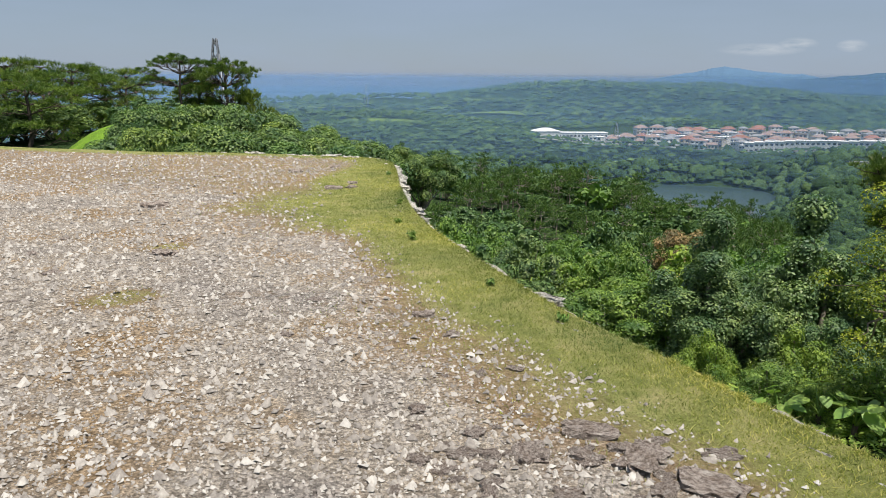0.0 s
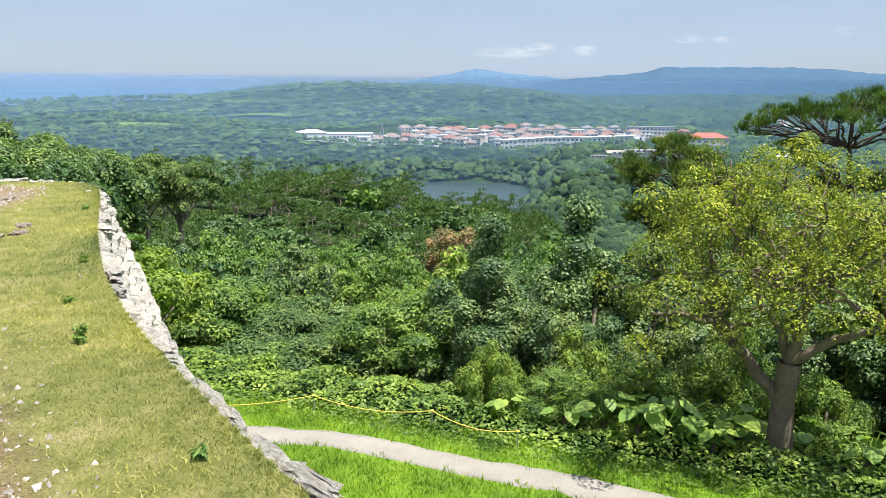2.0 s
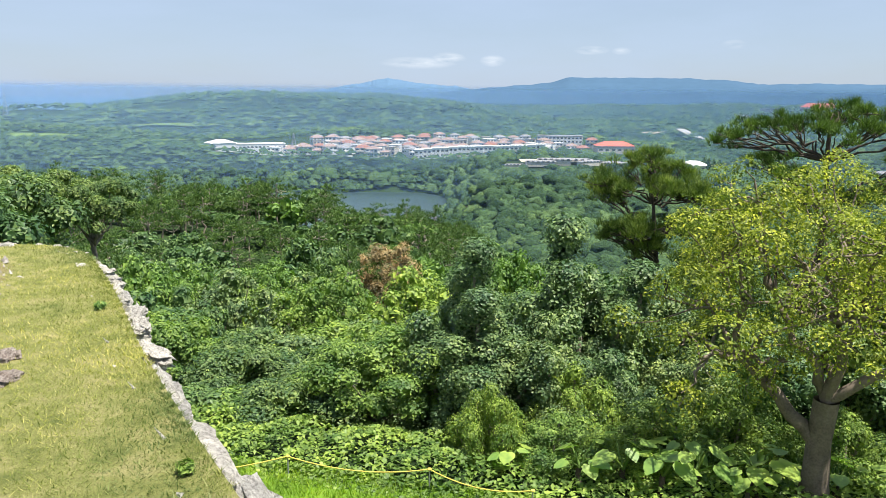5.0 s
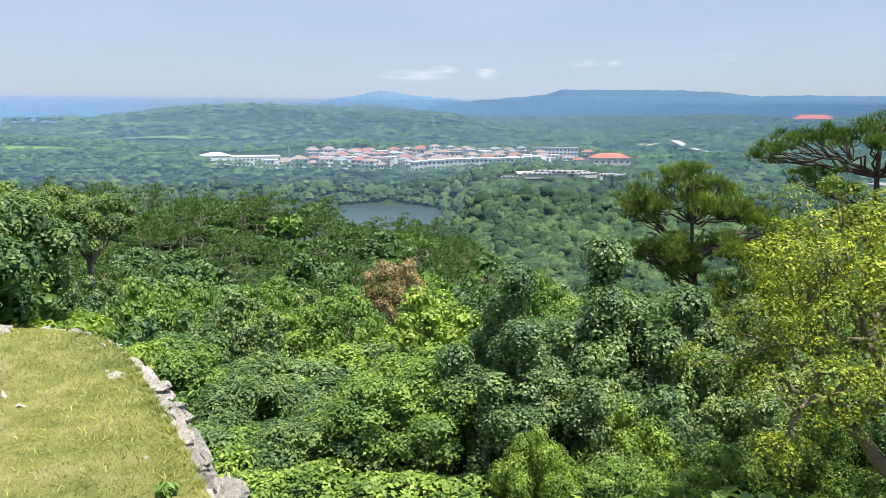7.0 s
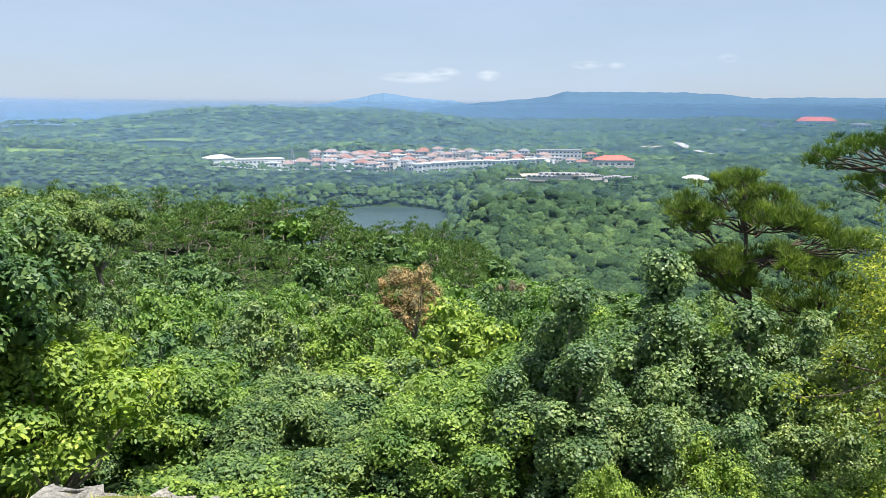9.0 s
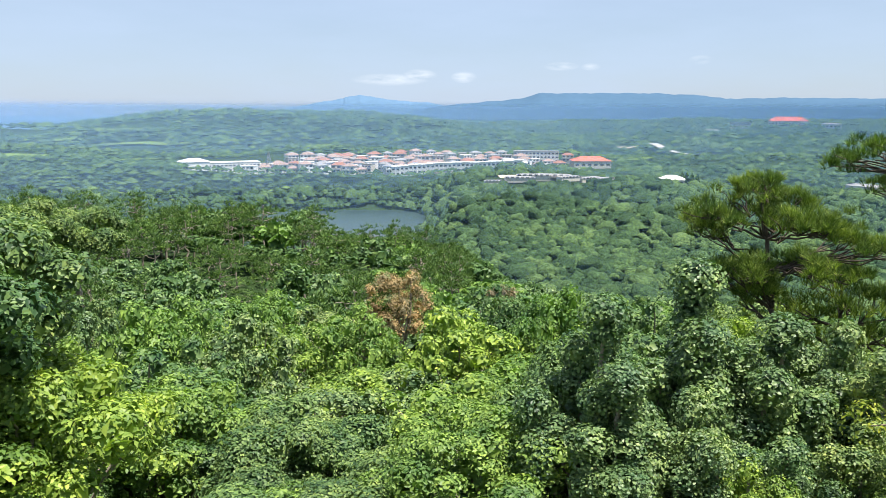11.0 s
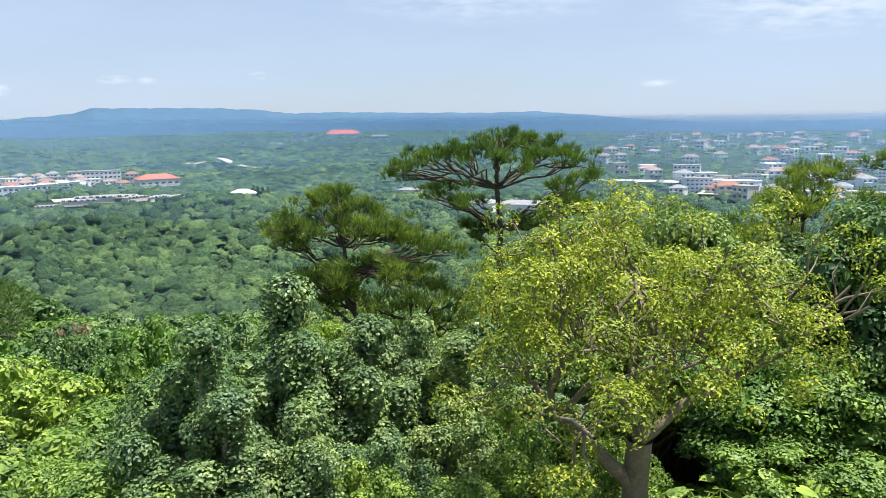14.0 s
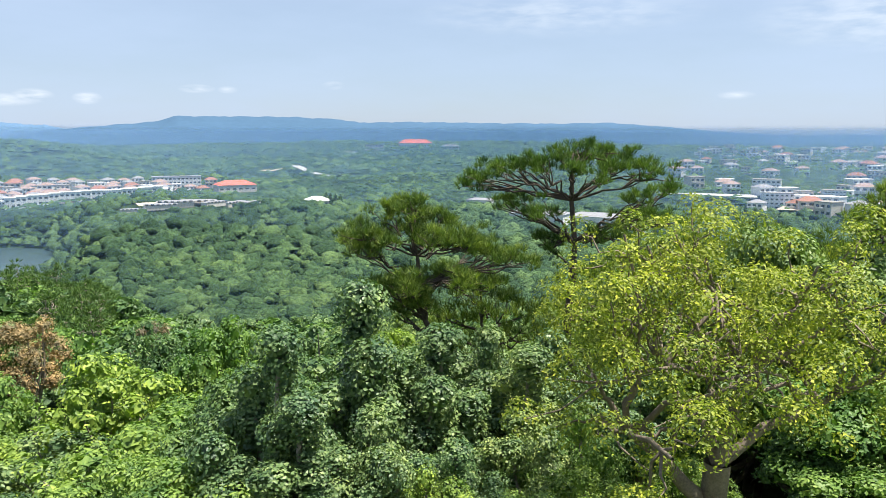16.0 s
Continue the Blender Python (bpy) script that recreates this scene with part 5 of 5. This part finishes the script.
m, n, l, b = material("reddish_coral_rock", 0.92, 0.15)
pit = noise_node(n, l, 9, 9, 0.75)
c = ramp(n, l, noise_node(n, l, 2.5, 6, 0.7), [(0.3, (0.20, 0.155, 0.125)), (0.5, (0.36, 0.31, 0.28)), (0.7, (0.50, 0.46, 0.42))])
l.new(mix(n, l, 0.9, c, ramp(n, l, pit, [(0.4, (0.4, 0.36, 0.33)), (0.56, (1.15, 1.13, 1.1))]), "MULTIPLY"), b.inputs["Base Color"])
bump(n, l, b, pit, 1.0, 0.03)
RED_ROCK = m
ROCK = [rough_block(1, 1, 1, 40 + i, 4, 0.3) for i in range(4)]
for q in ROCK:
    q.materials.clear()
    q.materials.append(RED_ROCK)
rocks = [(0.63, 3.04, 0.20), (0.80, 2.80, 0.22), (0.36, 2.86, 0.15), (1.0, 2.6, 0.24), (-0.11, 4.7, 0.12), (0.06, 4.31, 0.09), (0.2, 3.68, 0.08), (0.38, 3.74, 0.09), (-1.44, 10.1, 0.2), (-1.21, 10.2, 0.16), (-1.24, 10.55, 0.17),
         (-2.3, 6.2, 0.2), (-3.2, 8.5, 0.25), (-1.7, 12.2, 0.18), (-2.2, 11.6, 0.2), (-0.85, 5.0, 0.10)]
for i in range(70):
    k = r3.random()
    x = r3.uniform(-0.2, 1.15) if i < 45 else r3.uniform(-4.5, 0.2)
    y = r3.uniform(2.3, 3.3) - 0.25 * x if i < 45 else r3.uniform(2.4, 11)
    rocks.append((x, y, 0.035 + 0.10 * k * k))
for i, (x, y, across) in enumerate(rocks):
    if rim_distance(np.array([x]), np.array([y]))[0][0] < 0.3:
        continue
    q = tagged(new("rock", ROCK[i % 4]), "weathered brownish limestone rock half sunk in the gravel", "rock", "rocks of the terrace")
    q.matrix_basis = pose(x, y, float(terrace_z(x, y)) - across * 0.06, 0, 0, 47 * i)
    q.scale = (across, across * r3.uniform(0.55, 0.9), across * r3.uniform(0.3, 0.5))

m, n, l, b = material("crushed_coral", 0.9, 0.2)
g = n.new("ShaderNodeNewGeometry")
l.new(mix(n, l, 0.6, ramp(n, l, g.outputs["Random Per Island"], [(0.0, (0.10, 0.083, 0.07)), (0.35, (0.25, 0.218, 0.19)), (0.7, (0.46, 0.42, 0.37)), (1.0, (0.70, 0.67, 0.62))]), ramp(n, l, noise_node(n, l, 60, 4), [(0.3, (0.13, 0.12, 0.11)), (0.7, (0.38, 0.35, 0.32))])), b.inputs["Base Color"])
CHIPS = m


def gravel():
    r_ = np.random.default_rng(12)
    bv_ = np.array([(1, 0, 0), (0, 1, 0), (-1, 0, 0), (0, -1, 0), (0, 0, 1)], float)
    bf_ = np.array([(0, 1, 4), (1, 2, 4), (2, 3, 4), (3, 0, 4)])
    n_ = 165000
    y_ = 0.6 + 13.4 * r_.uniform(0, 1, n_) ** 1.9 + r_.normal(0, 0.25, n_)
    x_ = r_.uniform(-1.0, 0.42, n_) * (2.4 + y_ * 0.6) * (1 + 0.22 * np.abs(r_.normal(0, 1, n_)))
    w_ = rim_distance(x_, y_)[0]
    keep = (w_ > 0.1) & (r_.random(n_) > grass_share(x_, y_, w_) * 1.05)
    x_, y_ = x_[keep], y_[keep]
    n_ = len(x_)
    s_ = np.exp(r_.normal(-5.1, 0.55, n_)) * (1 + 0.06 * y_)
    s_ = np.clip(s_, 0.004, 0.03)
    vv = bv_[None] * r_.uniform(0.55, 1.3, (n_, 5, 1)) + r_.normal(0, 0.22, (n_, 5, 3))
    vv[..., 2] *= 1.0
    a_ = r_.uniform(0, 6.283, n_)[:, None]
    vx, vy = vv[..., 0] * np.cos(a_) - vv[..., 1] * np.sin(a_), vv[..., 0] * np.sin(a_) + vv[..., 1] * np.cos(a_)
    vv = np.stack([vx * s_[:, None] + x_[:, None], vy * s_[:, None] + y_[:, None], vv[..., 2] * s_[:, None] + (terrace_z(x_, y_) + s_ * 0.1)[:, None]], axis=2)
    return vv.reshape(-1, 3), (bf_[None] + np.arange(n_)[:, None, None] * 5).reshape(-1, 3)


v, f = gravel()
tagged(new("gravel", mesh_of("gravel", v, f, CHIPS)), "loose pale crushed coral gravel covering the terrace", "gravel", kind="stuff")

ng = 330000
y = -0.5 + 14.6 * r3.uniform(0, 1, ng)
x = np.interp(y, [2, 3.45, 5.32, 7.15, 9.35, 11.6, 13.05, 13.8], [2.2, 1.4, 0.6, 0.0, -0.45, -0.69, -0.88, -1.2]) - r3.uniform(-0.1, 1.0, ng) ** 2 * 4.2
w_ = rim_distance(x, y)[0]
ok = (w_ > 0.03) & (r3.random(ng) < grass_share(x, y, w_) * 0.9) & (y > 1.2) & (r3.random(ng) < np.interp(y, [1, 5, 14], [1.0, 1.0, 0.6]))
x, y = x[ok], y[ok]
v, f = blades_on(x, y, terrace_z(x, y) - 0.004, 0.021, r3, 0.9, 0.11)
tagged(new("verge_grass", mesh_of("verge_grass", v, f, DRY_BLADE)), "short dry yellow-green grass along the wall top", "grass", kind="stuff")
# a few taller tufts
for i, (x, y) in enumerate(((-0.26, 6.91), (-0.45, 7.79), (-0.29, 7.1), (0.75, 4.55), (-0.62, 12.0), (-0.78, 11.2), (-0.5, 8.9), (0.35, 5.4))):
    a_ = r3.uniform(0, 6.28, 60)
    d_ = np.stack([np.cos(a_) * 0.6, np.sin(a_) * 0.6, r3.uniform(0.3, 1.0, 60)], axis=1)
    v, f = leaves(d_ * 0.055 * r3.uniform(0.2, 1, (60, 1)), d_ + r3.normal(0, 0.4, (60, 3)), 0.045, r3, 0.3)
    q = tagged(new("weed", mesh_of("weed", v, f, LEAF_LIME)), "small green weed tuft in the dry verge", "weed", "weeds of the terrace")
    q.location = (x, y, float(terrace_z(x, y)))

# ---- the housing beyond the lake, the right-hand town, masts ----


def house(name, w, d, h, walls, roof, hip, label, storeys=2, bays=3, lean_to=True):
    """A house: body, roof, windows and door, its foot at the origin, front to -y."""
    t_ = tagged(new(name, None), label, "house")
    part("wall", box_bm(-w / 2, w / 2, -d / 2, d / 2, -3.0, h, 0.05), walls, t_)
    bm = bmesh.new()
    if hip:
        o_, r_ = 0.5, hip
        lo = [bm.verts.new(q) for q in ((-w / 2 - o_, -d / 2 - o_, h), (w / 2 + o_, -d / 2 - o_, h), (w / 2 + o_, d / 2 + o_, h), (-w / 2 - o_, d / 2 + o_, h))]
        a_, b_ = bm.verts.new((-w / 2 + d * 0.42, 0, h + r_)), bm.verts.new((w / 2 - d * 0.42, 0, h + r_))
        for q in ((lo[0], lo[1], b_, a_), (lo[2], lo[3], a_, b_), (lo[1], lo[2], b_), (lo[3], lo[0], a_), (lo[3], lo[2], lo[1], lo[0])):
            bm.faces.new(q)
        part("roof", bm, roof, t_)
    else:
        bm.free()
        part("roof", box_bm(-w / 2 - 0.25, w / 2 + 0.25, -d / 2 - 0.25, d / 2 + 0.25, h + 0.004, h + 0.45, 0.04), roof, t_)
    for k in range(storeys):
        z0 = k * h / storeys + 0.9
        for i in range(bays):
            x0 = -w / 2 + (i + 0.5) * w / bays
            ww = w / bays * 0.28
            part("window", box_bm(x0 - ww, x0 + ww, -d / 2 - 0.06, -d / 2 + 0.1, z0, z0 + 1.3), DARK_GLASS, t_)
    if lean_to:
        part("balcony", box_bm(-w * 0.42, w * 0.1, -d / 2 - 1.4, -d / 2 - 0.01, h * 0.48, h * 0.48 + 1.1, 0.03), walls, t_)
    return t_


def stand(ob, az, d, turn=0.0, lift=0.0, scale=1.0, again=True):
    x, y = polar(az, d, *HUB)
    m_ = pose(x, y, float(land(x, y)) + lift, 0, 0, -az + turn)
    q = copy_thing(ob, m_) if again else ob
    q.matrix_basis = m_
    q.scale = (scale, scale, scale)
    return q


r4 = np.random.default_rng(200)
KINDS = [house("house", 10, 8, 6, WHITE, TILE_PINK, 2.0, "white two-storey house with a pinkish tiled hip roof"),
         house("house", 11, 8, 6, CREAM, TILE_RED, 2.2, "cream two-storey house with a red tiled hip roof"),
         house("house", 9, 8, 6.2, WHITE, GREY_ROOF, 1.8, "white two-storey house with a grey hip roof"),
         house("flat_roofed_house", 10, 8, 5.8, WHITE, WHITE, 0, "white flat-roofed concrete house"),
         house("bungalow", 8, 7, 3.4, CREAM, TILE_PINK, 1.8, "low cream house with a pale pink tiled roof", 1, 3, False),
         house("flat_roofed_house", 9, 8, 6.4, CREAM, CONCRETE, 0, "cream flat-roofed concrete house with a balcony")]
used = set()


def house_at(k, az, d, turn=0.0, lift=0.0, scale=1.0):
    again = k in used
    used.add(k)
    return tagged(stand(KINDS[k], az, d, turn, lift, scale, again), group="houses of the hillside estate" if az < 40 else "houses of the town")


for d in (628, 646, 664, 682, 700, 720, 742):
    a0, a1 = (11.5 if d < 690 else 14.5), (27 if d < 640 else 31.5 + (d - 640) / 60)
    a = a0
    while a < a1:
        if r4.random() < 0.88:
            house_at(int(r4.choice(6, p=[0.28, 0.14, 0.22, 0.16, 0.12, 0.08])), a, d + r4.uniform(-6, 6), r4.uniform(-38, 38), 0.3 + r4.uniform(0, 1.2), r4.uniform(0.85, 1.1))
        a += r4.uniform(0.85, 1.2)
# white terrace in front
terrace = house("terraced_house", 7.0, 9, 7.0, WHITE, WHITE, 0, "white terraced house with dark ground-floor openings", 2, 2, False)
for i in range(15):
    a = 22.0 + i * 0.64
    tagged(stand(terrace, a, 612 + i * 0.7, -6, 0.4 + 0.15 * (i % 3), 1.0, i > 0), group="white terraced houses")
# long white school building at the end of the estate, flats and the orange-roofed hall
long_a = house("long_building", 44, 13, 7.5, WHITE, WHITE, 0, "long low white building with rows of small windows", 2, 14, False)
stand(long_a, 10.2, 640, 12, 0.5, 1.0, False)
gable = house("gabled_hall", 20, 16, 6.0, WHITE, WHITE, 2.5, "white hall with a shallow white roof", 1, 5, False)
stand(gable, 7.7, 632, 20, 0.5, 1.0, False)
flats = house("apartment_block", 42, 12, 10, WHITE, GREY_ROOF, 0, "white three-storey apartment block", 3, 12, False)
stand(flats, 32.3, 742, 0, 1.0, 1.0, False)
hall = house("red_roofed_hall", 34, 20, 5.0, CREAM, RED_SHEET, 4.0, "hall with a bright orange-red roof", 1, 6, False)
stand(hall, 36.2, 728, 14, 1.0, 1.0, False)
stand(KINDS[1], 34.0, 708, 5, 0.5), stand(KINDS[1], 34.6, 760, 0, 2), stand(KINDS[0], 33.2, 715, 10, 0.5)
# sheds on the spur
shed = house("greenhouse", 26, 9, 1.6, CREAM, GREY_ROOF, 0.9, "long pale plastic greenhouse", 1, 6, False)
for i, (a, d, t_) in enumerate(((29.2, 470, 8), (31.0, 476, 4), (32.0, 486, 0), (33.4, 500, -4), (34.6, 478, 40), (36.0, 488, 48), (37.0, 484, 50))):
    tagged(stand(shed, a, d, t_, 2.6, (0.5, 0.7, 0.8, 0.9, 0.6, 0.7, 0.6)[i], i > 0), group="greenhouses on the spur")
stand(house("white_roofed_house", 15, 12, 3.5, CREAM, WHITE, 2.4, "house with a white hip roof among trees", 1, 4, False), 41.8, 500, 0, 3.0, 1.0, False)
# warehouse in the valley, blocks of the town
ware = house("warehouse", 34, 16, 5.5, WHITE, GREY_ROOF, 2.2, "long white warehouse with a grey roof", 1, 5, False)
stand(ware, 58.2, 470, -20, 2.0, 1.0, False), stand(ware, 62.4, 480, -16, 2.5), stand(ware, 54.0, 560, -30, 2.0, 0.6)
block = house("apartment_block", 22, 12, 13, WHITE, CONCRETE, 0, "white four-storey concrete apartment block", 4, 6, False)
for a, d, t_, s_ in ((74.6, 575, 10, 0.85), (73.9, 660, -5, 0.95), (84.0, 700, 10, 0.9), (86.5, 720, 0, 0.8), (78.0, 640, 15, 0.7), (80.4, 690, 0, 0.7), (90.0, 800, 0, 1.0)):
    stand(block, a, d, t_, 0.5, s_, a != 74.6)
band = house("school_block", 30, 12, 11, CREAM, GREY_ROOF, 0, "long cream school block with dark window bands", 3, 9, False)
stand(band, 85.0, 830, 4, 1.0, 1.0, False)
red = house("red_roofed_building", 70, 30, 6, WHITE, RED_SHEET, 8.0, "large building with a vivid red roof on the far rise", 1, 12, False)
stand(red, 49.4, 1640, 0, 6.0, 1.0, False)
stand(flats, 46.4, 1600, 0, 4.0, 0.9), stand(ware, 52.0, 1600, 0, 3.0, 1.0), stand(ware, 44.6, 1500, 0, 3, 0.8)
n_town = 0
while n_town < 190:
    a, d = r4.uniform(68, 94), 540 + 1500 * r4.random() ** 1.35
    if d < 620 and a < 73 or (70 < a < 79 and 760 < d < 1150 and r4.random() < 0.8):
        continue
    house_at(int(r4.choice(6, p=[0.16, 0.08, 0.14, 0.28, 0.1, 0.24])), a, d, r4.uniform(-40, 40), 0.5, r4.uniform(0.9, 1.5) * (1 + (d - 560) / 2500))
    n_town += 1

# pale roads and clearings
SAND = plain("pale_bare_earth", (0.42, 0.36, 0.28), 0.95, 0.2, 0.05, 0.1, grain=0.5)
ROAD = plain("pale_road", (0.42, 0.41, 0.39), 0.9, 0.1, 0.05, 0.1, grain=0.6)
FIELD = plain("field_green", (0.11, 0.17, 0.04), 0.9, 0.35, 0.03, 0.1, grain=0.25)


def strip(name, pts, width, mat, label, category, lift=0.8):
    """A flat strip that follows the land: bearing and distance pairs."""
    q = np.array([polar(a, d, *HUB) for a, d in pts])
    q = resample(q, 4.0)
    t_ = np.gradient(q, axis=0)
    t_ /= np.linalg.norm(t_, axis=1)[:, None]
    n_ = np.stack([t_[:, 1], -t_[:, 0]], axis=1)
    rows_ = []
    for w in np.linspace(-width / 2, width / 2, 5):
        k = q + n_ * w
        rows_.append(np.stack([k[:, 0], k[:, 1], land(k[:, 0], k[:, 1]) + lift], axis=1))
    v_, m_ = np.concatenate(rows_), len(q)
    f_ = np.array([(i * m_ + j, i * m_ + j + 1, (i + 1) * m_ + j + 1, (i + 1) * m_ + j) for i in range(4) for j in range(m_ - 1)])
    return tagged(new(name, mesh_of(name, v_, f_, mat, True)), label, category, kind="structure")


strip("road", [(40.6, 1000), (41.6, 930), (43.6, 860), (44.4, 820)], 11, ROAD, "pale road climbing the far hillside", "road", 6.0)
strip("road", [(66, 640), (73, 610), (80, 600), (92, 590)], 12, ROAD, "pale road along the edge of the town", "road", 4.0)
strip("ground_yard", [(75.6, 545), (76.6, 600)], 22, SAND, "bare sandy yard beside the road", "yard", 3.5)
strip("ground_yard", [(29.5, 492), (37.5, 505)], 16, SAND, "bare earth round the greenhouses", "yard", 2.5)
strip("ground_cut", [(38.4, 950), (39.3, 975)], 16, SAND, "reddish earth cutting on the hillside", "cutting", 6.0)
for i, (a0, a1, d, w) in enumerate(((-13, -2, 690, 30), (-6, 6, 770, 24), (-14, 2, 860, 34), (-4, 9, 930, 26), (-12, 1, 1010, 40), (0, 8, 1050, 24), (38, 40, 800, 30), (53, 58, 500, 34), (44, 52, 330, 26))):
    strip("field", [(a0 + (a1 - a0) * k / 6, d + 6 * math.sin(k * 1.3 + i)) for k in range(7)], w, FIELD, "open light-green field between hedges", "field", 1.8)


def mast(az, d, foot, top, w):
    """A lattice mast."""
    x, y = polar(az, d)
    t_ = tagged(new("lattice_mast", None), "slender steel lattice mast far off", "mast")
    t_.location = (x, y, foot)
    h_ = top - foot
    rows_ = 9
    for sx, sy in ((-1, -1), (1, -1), (1, 1), (-1, 1)):
        v_, f_ = tube([(sx * w, sy * w, 0), (sx * w * 0.12, sy * w * 0.12, h_)], [w * 0.09, w * 0.05], 5)
        child("leg", mesh_of("leg", v_, f_, STEEL, True), t_)
    cross = []
    for k in range(rows_):
        a_, b_ = k / rows_, (k + 1) / rows_
        ra, rb = w * (1 - 0.88 * a_), w * (1 - 0.88 * b_)
        for (x0, y0), (x1, y1) in (((-1, -1), (1, -1)), ((1, -1), (1, 1)), ((1, 1), (-1, 1)), ((-1, 1), (-1, -1))):
            cross.append(tube([(x0 * ra, y0 * ra, a_ * h_), (x1 * rb, y1 * rb, b_ * h_)], [w * 0.045, w * 0.045], 4))
    v_, f_ = joined(cross)
    child("bracing", mesh_of("bracing", v_, f_, STEEL), t_)
    return t_


mast(-16.0, 160, -16, 9.2, 2.6)
mast(-5.6, 1000, -28, -1.2, 2.4)
mast(12.6, 640, -44, -30, 2.2)

# dark slender trees by the white-roofed house
cyp = broad_tree("cypress", 11, 1.6, 16, 260, 0.8, LEAF_DARK, 300, "dark slender columnar cypress tree", crown_from=0.05, flat=1.6)
for i, a in enumerate((42.5, 42.8, 43.15, 43.5)):
    stand(cyp, a, 505, 30 * i, 1.5, 1.0, i > 0)
